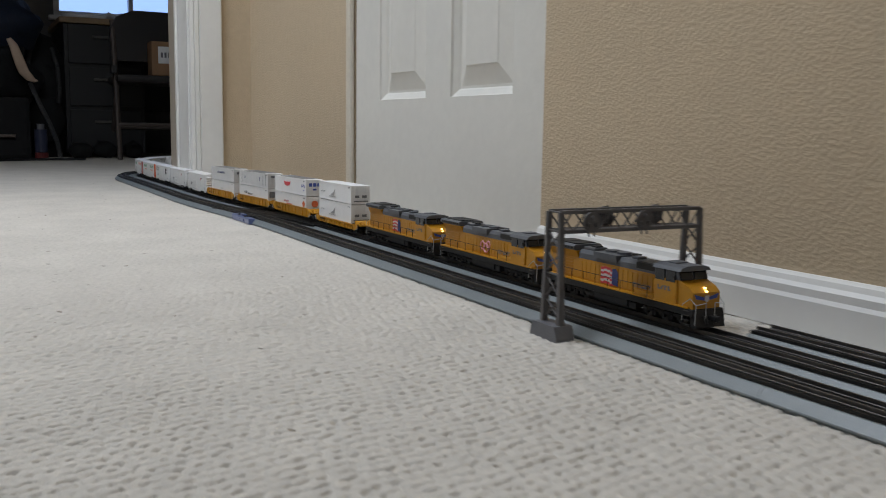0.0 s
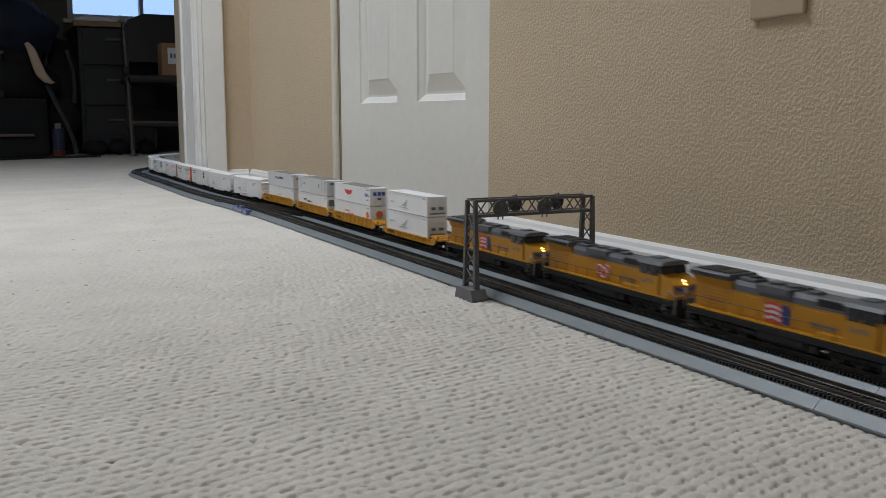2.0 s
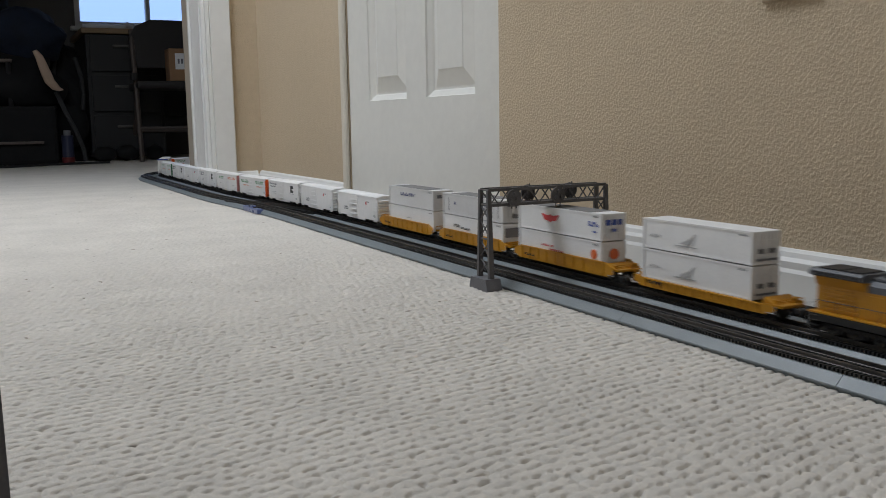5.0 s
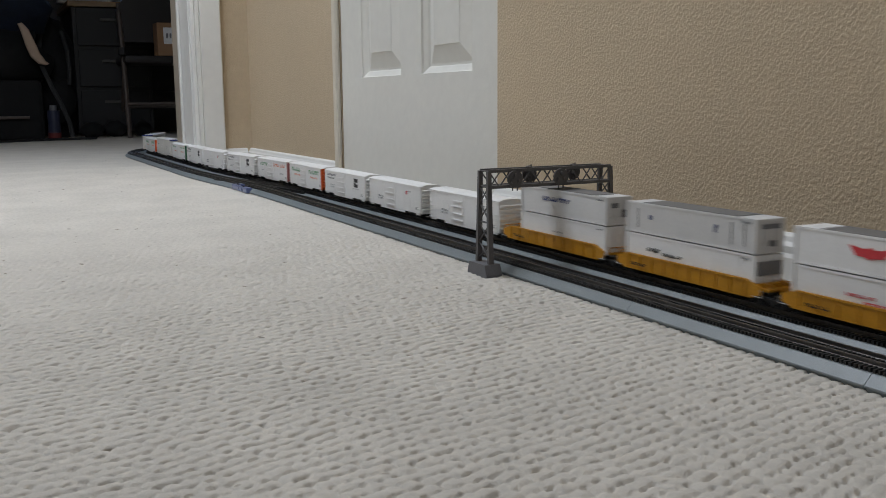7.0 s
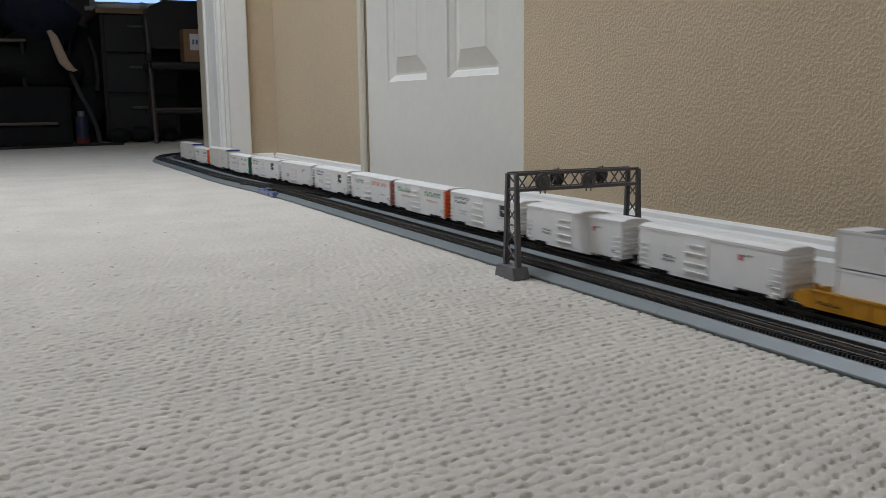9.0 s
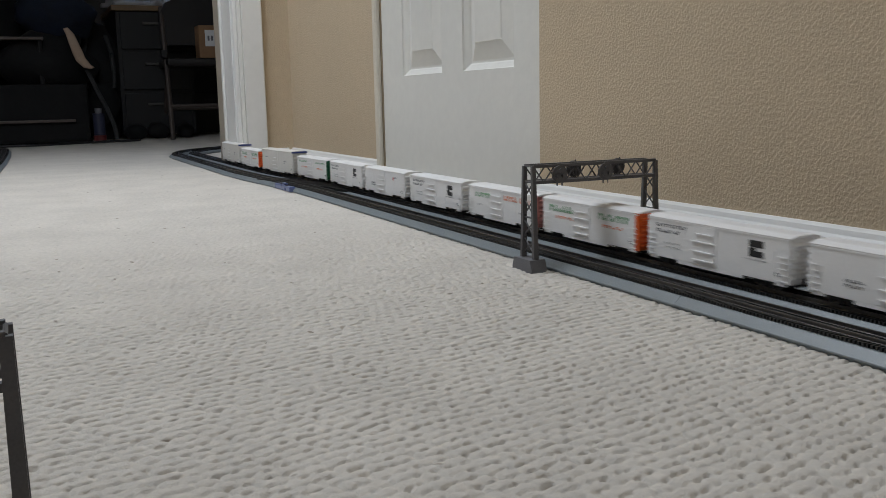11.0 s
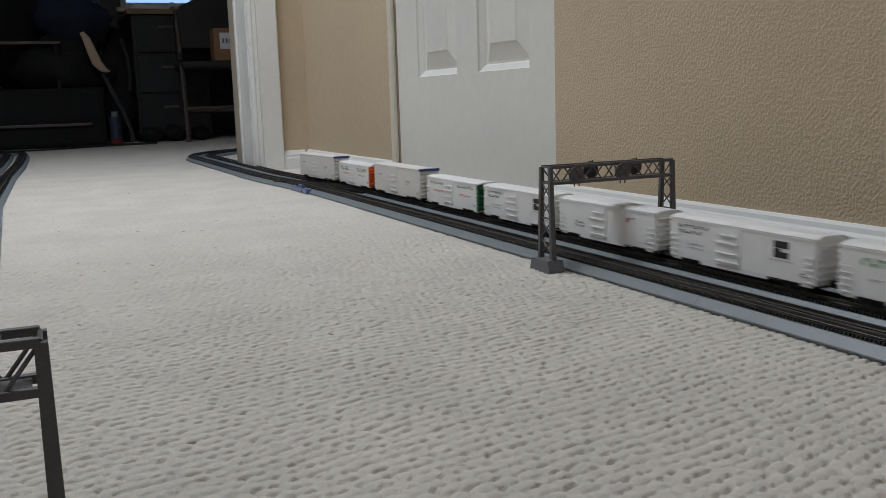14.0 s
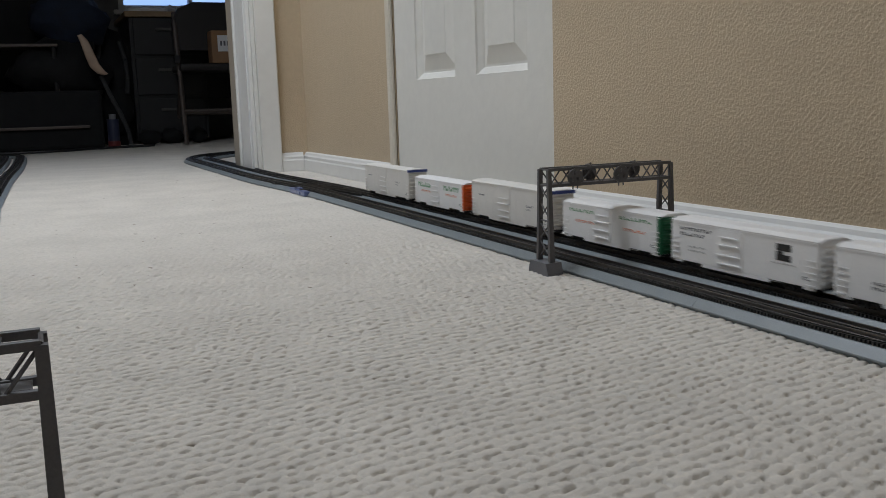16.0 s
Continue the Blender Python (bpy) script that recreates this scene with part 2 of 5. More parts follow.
def loop_sheet(x0, x1, y0, y1, step, seed, px=0.0096, py=0.0096, high=0.0056):
    """Rows of close carpet loops as a height field: rounded swells in brick order with a short slit at the foot of each loop."""
    nx, ny = int((x1 - x0) / step) + 1, int((y1 - y0) / step) + 1
    xs, ys = np.linspace(x0, x1, nx), np.linspace(y0, y1, ny)
    X, Y = np.meshgrid(xs, ys)
    # rows wander a little, as in any tufted carpet
    ca, sa = math.cos(radians(11)), math.sin(radians(11))
    U = X * ca + Y * sa + 0.0016 * np.sin(Y * 31 + 1.3) + 0.0008 * np.sin(X * 57 + Y * 23)
    V = Y * ca - X * sa + 0.0018 * np.sin(X * 27 + 0.4) + 0.0009 * np.sin(X * 71 + Y * 40)
    ci, cj = np.floor(U / px).astype(int), np.floor(V / py).astype(int)
    swell, slit = np.zeros(X.shape), np.zeros(X.shape)

    def rnd(i, j, k):
        h = np.sin(i * 127.1 + j * 311.7 + k * 74.7 + seed) * 43758.5453
        return h - np.floor(h)
    for dj in (-1, 0, 1):
        for di in (-2, -1, 0, 1):
            i, j = ci + di, cj + dj
            cx = (i + 0.5 + 0.5 * (j % 2) + 0.66 * (rnd(i, j, 1) - 0.5)) * px
            cy = (j + 0.5 + 0.24 * (rnd(i, j, 2) - 0.5)) * py
            a, b = px * (0.62 + 0.16 * rnd(i, j, 3)), py * (0.60 + 0.14 * rnd(i, j, 4))
            d = np.abs((U - cx) / a) ** 2.2 + np.abs((V - cy) / b) ** 2.4
            swell = np.maximum(swell, np.maximum(1 - d, 0) ** 0.45 * (0.80 + 0.20 * rnd(i, j, 5)))
            sx = (U - cx) / (px * (0.20 + 0.24 * rnd(i, j, 6)))
            sy = (V - cy + py * 0.5 + 0.16 * (cx - U)) / (py * (0.085 + 0.05 * rnd(i, j, 7)))
            slit = np.maximum(slit, np.exp(-np.abs(sx) ** 3 - sy * sy) * (0.16 + 0.66 * rnd(i, j, 8) ** 1.7))
    z = (0.55 + 0.45 * swell - 0.76 * slit + 0.10 * (rnd(ci, cj, 9) - 0.5) * swell) * high - high * 1.0
    verts = np.stack([X.ravel(), Y.ravel(), z.ravel()], 1)
    k = np.arange(nx * ny).reshape(ny, nx)
    faces = np.stack([k[:-1, :-1].ravel(), k[:-1, 1:].ravel(), k[1:, 1:].ravel(), k[1:, :-1].ravel()], 1)
    return verts, faces


def floor():
    vs, fs, base = [], [], 0
    for args in ((-1.06, -0.01, -0.60, 0.0, 0.0012, 3.0), (-1.06, -0.01, 0.0, 0.36, 0.0016, 3.0), (-1.06, -0.01, 0.36, 1.0, 0.0024, 3.0), (-1.06, -0.01, 1.0, 2.0, 0.0036, 3.0)):
        v, f = loop_sheet(*args)
        vs.append(v), fs.append(f + base)
        base += len(v)
    flat = -0.0016
    for x0, x1, y0, y1 in ((-3.4, 3.2, -5.2, -0.60), (-3.4, -1.06, -0.60, 2.0), (-0.01, 0.3, -0.60, 2.0), (-3.4, 3.2, 2.0, 7.0)):
        vs.append(np.array([(x0, y0, flat), (x1, y0, flat), (x1, y1, flat), (x0, y1, flat)]))
        fs.append(np.array([[0, 1, 2, 3]]) + base)
        base += 4
    me = bpy.data.meshes.new("floor")
    me.from_pydata(np.concatenate(vs).tolist(), [], np.concatenate(fs).tolist())
    me.polygons.foreach_set("use_smooth", [True] * len(me.polygons))
    me.materials.append(CARPET)
    tagged(new("floor", me), "cream looped berber carpet in staggered rows", "carpet", kind="structure")
    wall_box("subfloor", -3.4, 3.2, -5.2, 7.0, -0.12, -0.02, CEIL, "plain slab under the carpet")


BASE_PROFILE = [(0, 0), (0.015, 0), (0.015, 0.030), (0.0125, 0.034), (0.0125, 0.041), (0.009, 0.045), (0.007, 0.050), (0.003, 0.053), (0, 0.053)]


def baseboard(name, x, y0, y1):
    """Moulded skirting on a wall whose face is at x and looks to -x."""
    solid(name, prism(B(), [(x - d, z) for d, z in BASE_PROFILE], "y", y0, y1), WHITE_TRIM, "moulded white painted baseboard", "baseboard", "structure")


def setting():
    floor()
    bm = B()
    for x0, x1, y0, y1 in ((-3.4, 3.2, -5.2, 0.39), (-3.4, -1.61, 0.39, 1.61), (-0.49, 3.2, 0.39, 1.61), (-3.4, 3.2, 1.61, 7.0)):
        box(bm, x0, x1, y0, y1, CEIL_Z, CEIL_Z + 0.1)
    solid("ceiling", bm, CEIL, "plain white ceiling with a skylight opening", "ceiling", "structure")
    # right-hand wall of the hall, its jog, and the wall with the opening to the far room
    wall_box("wall_east", 0.0, 0.12, -5.0, 0.406, -0.02, CEIL_Z, WALL, "beige orange-peel textured wall")
    wall_box("wall_east_far", 0.0, 0.12, 1.082, 1.82, -0.02, CEIL_Z, WALL, "beige orange-peel textured wall beyond the door")
    wall_box("wall_east_head", 0.0, 0.12, 0.406, 1.082, 2.045, CEIL_Z, WALL, "beige wall over the door")
    wall_box("wall_north_return", -0.084, 3.2, 1.82, 2.06, -0.02, CEIL_Z, WALL, "short beige wall return beside the opening")
    wall_box("wall_north_header", -1.5, -0.084, 1.82, 2.06, 2.05, CEIL_Z, WALL, "beige wall over the opening")
    wall_box("wall_north_left", -3.2, -1.5, 1.82, 2.06, -0.02, CEIL_Z, WALL, "beige wall beside the opening")
    baseboard("baseboard_east", 0.0, -5.0, 0.402)
    baseboard("baseboard_east_far", 0.0, 1.10, 1.82)
    solid("baseboard_return", prism(B(), [(1.82 - d, z) for d, z in BASE_PROFILE], "x", -0.079, -0.0155), WHITE_TRIM, "moulded white painted baseboard", "baseboard", "structure")
    # casing and jamb of the opening
    trim = thing("trim_opening", "white moulded door casing and jamb of the opening", "door casing", kind="structure")
    part("casing", prism(B(), [(-0.080, 1.8195), (-0.080, 1.803), (-0.083, 1.800), (-0.1370, 1.800), (-0.1385, 1.8035), (-0.1410, 1.8005), (-0.1500, 1.8015), (-0.1512, 1.8055), (-0.1530, 1.8030), (-0.1610, 1.8050), (-0.1630, 1.8090), (-0.1630, 1.8195)], "z", 0.0, 2.1), WHITE_TRIM, trim)
    part("jamb", box(B(), -0.166, -0.0845, 1.8200, 1.945, 0, 2.048, 0.0015), WHITE_TRIM, trim)
    part("door_stop", box(B(), -0.1735, -0.1665, 1.930, 1.9445, 0, 2.04, 0.001), WHITE_TRIM, trim)
    # rear half of the same jamb, its shade painted in tan
    part("rear_jamb", box(B(), -0.1650, -0.0845, 1.9455, 2.0600, 0, 2.048, 0.0015), SHADED_JAMB, trim, "rear half of the jamb, coloured tan for its shade")
    # outer walls that close the place
    wall_box("wall_west_south", -3.3, -3.2, -5.0, -2.1, -0.02, CEIL_Z, WALL, "beige textured wall")
    wall_box("wall_west_north", -3.3, -3.2, 0.3, 1.82, -0.02, CEIL_Z, WALL, "beige textured wall")
    wall_box("wall_west_sill", -3.3, -3.2, -2.1, 0.3, -0.02, 0.65, WALL, "beige wall under the window")
    wall_box("wall_west_head", -3.3, -3.2, -2.1, 0.3, 2.05, CEIL_Z, WALL, "beige wall over the window")
    wall_box("wall_south_left", -3.3, -2.7, -5.12, -5.0, -0.02, CEIL_Z, WALL, "beige textured wall")
    wall_box("wall_south_right", -0.3, 0.12, -5.12, -5.0, -0.02, CEIL_Z, WALL, "beige textured wall")
    wall_box("wall_south_sill", -2.7, -0.3, -5.12, -5.0, -0.02, 0.7, WALL, "beige wall under the window")
    wall_box("wall_south_head", -2.7, -0.3, -5.12, -5.0, 2.1, CEIL_Z, WALL, "beige wall over the window")
    # far room
    YB = 5.35
    wall_box("far_wall_left", -3.3, -0.17, YB, YB + 0.12, -0.02, CEIL_Z, SHADED_ROOM_WALL, "shaded grey wall of the far room")
    wall_box("far_wall_right", 1.1, 3.2, YB, YB + 0.12, -0.02, CEIL_Z, SHADED_ROOM_WALL, "shaded grey wall of the far room")
    wall_box("far_wall_sill", -0.17, 1.1, YB, YB + 0.12, -0.02, 0.80, SHADED_ROOM_WALL, "shaded grey wall under the window")
    wall_box("far_wall_head", -0.17, 1.1, YB, YB + 0.12, 1.55, CEIL_Z, SHADED_ROOM_WALL, "shaded grey wall over the window")
    wall_box("far_wall_east", 3.1, 3.2, 2.06, YB, -0.02, CEIL_Z, SHADED_ROOM_WALL, "shaded grey wall of the far room")
    wall_box("far_wall_west", -3.3, -3.2, 2.06, YB, -0.02, CEIL_Z, SHADED_ROOM_WALL, "shaded grey wall of the far room")
    win = thing("window_1", "sliding window of the far room, bright with daylight", "window", kind="structure")
    for x0, x1, z0, z1 in ((-0.17, 1.1, 0.80, 0.835), (-0.17, 1.1, 1.515, 1.55), (-0.17, -0.135, 0.835, 1.515), (1.065, 1.1, 0.835, 1.515), (0.26, 0.285, 0.835, 1.515)):
        part("window_frame", box(B(), x0, x1, YB + 0.03, YB + 0.09, z0, z1, 0.003), WHITE_TRIM, win)
    part("window_sill", box(B(), -0.2, 1.13, YB - 0.05, YB + 0.03, 0.775, 0.80, 0.004), WHITE_TRIM, win)
    out = solid("backdrop_sky", box(B(), -3, 4, 8.0, 8.05, -0.5, 4.5), glow("daylight_backdrop", (0.36, 0.56, 1.0), 1.1), "pale bright daylight outside the window", "sky", "structure")


def panel_door():
    """The six-panel door closed in its opening; local x runs from its latch edge to its hinge, y towards the hall."""
    wide, tall, thick = 0.6726, 2.03, 0.035
    at = Matrix.Translation((0.0375, 0.4075, 0.0)) @ pose(0, 0, 0, 0, 0, 90)
    d = thing("door_1", "white six-panel door set flush in the beige wall", "door", at, kind="structure")
    cols = ((0.083, 0.273), (0.363, 0.557))
    rows = ((0.2325, 0.80), (0.92, 1.52), (1.62, 1.92))
    bm = B()
    xs = (0.0, *cols[0], *cols[1], wide)
    for i in (0, 2, 4):
        box(bm, xs[i], xs[i + 1], 0.0, thick, 0.006, tall)
    edges = (0.006, *[z for r in rows for z in r], tall)
    for c in cols:
        for i in (0, 2, 4, 6):
            box(bm, c[0], c[1], 0.0, thick, edges[i], edges[i + 1])
    part("door_frame", bm, DOOR_PAINT, d)
    for c in cols:
        for r in rows:
            bm = B()
            x0, x1, z0, z1 = c[0], c[1], r[0], r[1]
            rings = []
            # sticking that slopes in, a narrow channel, and the bevel that rises to the raised field
            for inset, depth in ((0, thick), (0.0015, thick - 0.0035), (0.010, thick - 0.0095), (0.0125, thick - 0.0125), (0.0165, thick - 0.0125), (0.046, thick - 0.0030), (0.0475, thick - 0.0015)):
                rings.append([bm.verts.new((x, depth, z)) for x, z in ((x0 + inset, z0 + inset), (x1 - inset, z0 + inset), (x1 - inset, z1 - inset), (x0 + inset, z1 - inset))])
            for a, b in zip(rings, rings[1:]):
                for k in range(4):
                    bm.faces.new([a[k], a[(k + 1) % 4], b[(k + 1) % 4], b[k]])
            bm.faces.new(rings[-1])
            back = [bm.verts.new((v.co.x, 0.002, v.co.z)) for v in rings[0]]
            for k in range(4):
                bm.faces.new([rings[0][k], rings[0][(k + 1) % 4], back[(k + 1) % 4], back[k]])
            bm.faces.new(back)
            bmesh.ops.recalc_face_normals(bm, faces=bm.faces)
            part("panel", bm, DOOR_PAINT, d)
    return d


def door_casing():
    c = thing("trim_door", "narrow rounded corner bead behind the hinge edge, coloured cream as lit wall", "door casing", kind="structure")
    part("casing", box(B(), -0.012, 0.0, 1.0804, 1.1045, 0, 2.1, 0.0055), LIT_BEAD, c)


def outlet():
    o = thing("wall_outlet", "tan cover plate on the beige wall", "wall plate", pose(0, -0.188, 0.361))
    part("plate", box(B(), -0.006, 0, -0.036, 0.036, -0.0575, 0.0575, 0.002), OUTLET, o)
    part("screw", disc(B(), (-0.0065, 0, 0), "x", 0.003, 0.002, 10), OUTLET, o)


setting()
panel_door()
door_casing()
outlet()


# ---- model railway: tracks ----
RAIL_Z = 0.0155
X_NEAR, X_FAR, X_SIDE = -0.198, -0.138, -0.080
Y_BEND, CX = 2.50, 0.262


def swerve(y):
    """How far the main tracks shift from the wall beyond the crossover."""
    k = min(max((y - 0.95) / 0.65, 0.0), 1.0)
    return -0.030 * k * k * (3 - 2 * k)


def left_line(y):
    return float(np.interp(y, (-1.0, 0.0, 1.2, 2.0, 2.6, 3.1), (-0.020, -0.026, -0.050, -0.036, -0.013, -0.003)))


def sweep(bm, pts, profile, closed=True):
    """Draws a profile of (across, up) along points (x, y, direction in radians)."""
    rings = []
    for x, y, a in pts:
        nx, ny = math.cos(a - math.pi / 2), math.sin(a - math.pi / 2)
        rings.append([bm.verts.new((x + nx * u, y + ny * u, z)) for u, z in profile])
    n = len(profile)
    for r, s in zip(rings, rings[1:]):
        for k in range(n):
            bm.faces.new([r[k], r[(k + 1) % n], s[(k + 1) % n], s[k]])
    bm.faces.new(rings[0][::-1])
    bm.faces.new(rings[-1])
    bmesh.ops.recalc_face_normals(bm, faces=bm.faces)
    return bm


def straight(x, y0, y1):
    return [(x, y0, math.pi / 2), (x, y1, math.pi / 2)]


def bend(cx, cy, r, side, n=12):
    """A quarter turn from +y towards +x (side 1) or -x (side -1)."""
    out = []
    for k in range(n + 1):
        a = math.pi / 2 * k / n
        out.append((cx - side * r * math.cos(a), cy + r * math.sin(a), math.pi / 2 - side * a))
    return out


BED = [(-0.0232, -0.004), (0.0232, -0.004), (0.0232, 0.0012), (0.0252, 0.0016), (0.0250, 0.0028), (0.0182, 0.0096), (-0.0182, 0.0096), (-0.0250, 0.0028), (-0.0252, 0.0016), (-0.0232, 0.0012)]


def along(pts, step):
    """Places and directions at even steps along a way of points."""
    out, left = [], step / 2
    for (x0, y0, a0), (x1, y1, a1) in zip(pts, pts[1:]):
        length = math.hypot(x1 - x0, y1 - y0)
        d = left
        while d < length:
            k = d / length
            out.append((x0 + (x1 - x0) * k, y0 + (y1 - y0) * k, a0 + (a1 - a0) * k))
            d += step
        left = d - length
    return out


TIE_MESH = mesh_of("tie", box(B(), -0.00098, 0.00098, -0.0165, 0.0165, 0.009, 0.0123), TIE)


def track(label, sections, near=None, group="model railway tracks"):
    t = thing("model_track", label, "model track", group=group)
    way = []
    for s in sections:
        part("roadbed_section", sweep(B(), s, BED), ROADBED, t)
        way += s if not way or math.hypot(way[-1][0] - s[0][0], way[-1][1] - s[0][1]) > 1e-4 else s[1:]
    spots = along(way, 0.0038)
    single = [p for p in spots if near[0] < p[1] < near[1] and p[0] < 0.2][:300] if near else []
    picked = {p[:2] for p in single}
    vs, fs = [], []
    for x, y, a in spots:
        if (x, y) in picked:
            tie = new("tie", TIE_MESH)
            tie.parent = t
            tie.matrix_basis = pose(x, y, 0, 0, 0, math.degrees(a))
            continue
        c, s = math.cos(a), math.sin(a)
        k = len(vs)
        for u in (-0.00098, 0.00098):
            for w in (-0.0165, 0.0165):
                for z in (0.009, 0.0123):
                    vs.append((x + c * u - s * w, y + s * u + c * w, z))
        fs += [[k + i for i in q] for q in ((0, 1, 3, 2), (4, 6, 7, 5), (0, 4, 5, 1), (2, 3, 7, 6), (1, 5, 7, 3))]
    if vs:
        me = bpy.data.meshes.new("tie_rest")
        me.from_pydata(vs, [], fs)
        me.materials.append(TIE)
        ob = new("tie_rest", me)
        ob.parent = t
        tagged(ob, "dark brown moulded ties", kind="stuff")
    for side in (-0.00825, 0.00825):
        prof = [(side - 0.0009, 0.0118), (side + 0.0009, 0.0118), (side + 0.0004, 0.0125), (side + 0.0007, 0.0148), (side + 0.0007, RAIL_Z), (side - 0.0007, RAIL_Z), (side - 0.0007, 0.0148), (side - 0.0004, 0.0125)]
        bm = B()
        sweep(bm, way, prof)
        part("rail", bm, RAIL, t)
    return t


def straights(x, y0, y1, piece=0.246, line=lambda y: 0.0):
    out, y = [], y1
    while y > y0 + 1e-6:
        z = max(y - piece, y0)
        pts = []
        for k in range(4):
            v = z + 0.0002 + (y - z - 0.0004) * k / 3
            slope = (line(v + 0.01) - line(v - 0.01)) / 0.02
            pts.append((x + line(v), v, math.pi / 2 - math.atan(slope)))
        out.insert(0, pts)
        y = z
    return out


def tracks():
    for x, r in ((X_NEAR, 0.49), (X_FAR, 0.43)):
        b = bend(CX, Y_BEND, r, 1)
        secs = straights(x, -4.6, Y_BEND, 0.246, swerve) + [b[:5], b[4:9], b[8:]]
        y = Y_BEND + r
        secs += [[(CX + 0.0004 + 0.49 * k, y, 0.0), (CX + 0.49 * (k + 1), y, 0.0)] for k in range(3)]
        track("grey roadbed model track with dark ties and nickel rails", secs, (-0.6, 1.4) if x == X_NEAR else (-0.6, 0.6))
    track("short siding of grey roadbed model track beside the baseboard", straights(X_SIDE, -4.6, -0.075), (-0.6, 0.0))
    for x, r in ((-0.782, 0.49), (-0.842, 0.43)):
        b = bend(-1.275, 3.5, r, -1)
        track("grey roadbed model track with dark ties curving away", straights(x, -0.95, 3.5, 0.246, left_line) + [b[:5], b[4:9], b[8:]])
    # crossover between the two main tracks
    c = thing("track_crossover", "dark crossover rails joining the two parallel tracks", "model track")
    way = []
    for k in range(13):
        s = k / 12
        w = s * s * (3 - 2 * s)
        way.append((X_NEAR + swerve(1.30 - 0.42 * s) + (X_FAR - X_NEAR) * w, 1.30 - 0.42 * s, -math.pi / 2 + 0.2 * math.sin(math.pi * s)))
    bm = B()
    for x, y, a in along(way, 0.0038):
        box(bm, x - 0.020, x + 0.020, y - 0.0012, y + 0.0012, 0.0068, 0.0119)
    part("ties", bm, TIE, c)
    for side in (-0.00825, 0.00825):
        part("rail", sweep(B(), way, [(side - 0.0007, 0.0118), (side + 0.0007, 0.0118), (side + 0.0007, RAIL_Z - 0.0002), (side - 0.0007, RAIL_Z - 0.0002)]), RAIL, c)
    part("infill", box(B(), X_NEAR + 0.016, X_FAR - 0.016, 0.94, 1.22, 0.001, 0.0088), BLACK, c)
    # manual throw of the near turnout
    m = thing("turnout_switch", "small blue-grey plastic turnout switch box beside the track", "switch", pose(-0.222, 1.09, 0))
    part("case", box(B(), -0.009, 0.004, -0.060, 0.060, 0.0, 0.0112, 0.002), SWITCH_BLUE, m)
    part("lever", box(B(), -0.006, 0.002, -0.012, 0.012, 0.0113, 0.0155, 0.0015), SWITCH_BLUE, m)
    part("slot", box(B(), -0.007, 0.003, -0.026, -0.016, 0.0113, 0.0125, 0.0005), BLACK, m)
    part("slot", box(B(), -0.007, 0.003, 0.016, 0.026, 0.0113, 0.0125, 0.0005), BLACK, m)


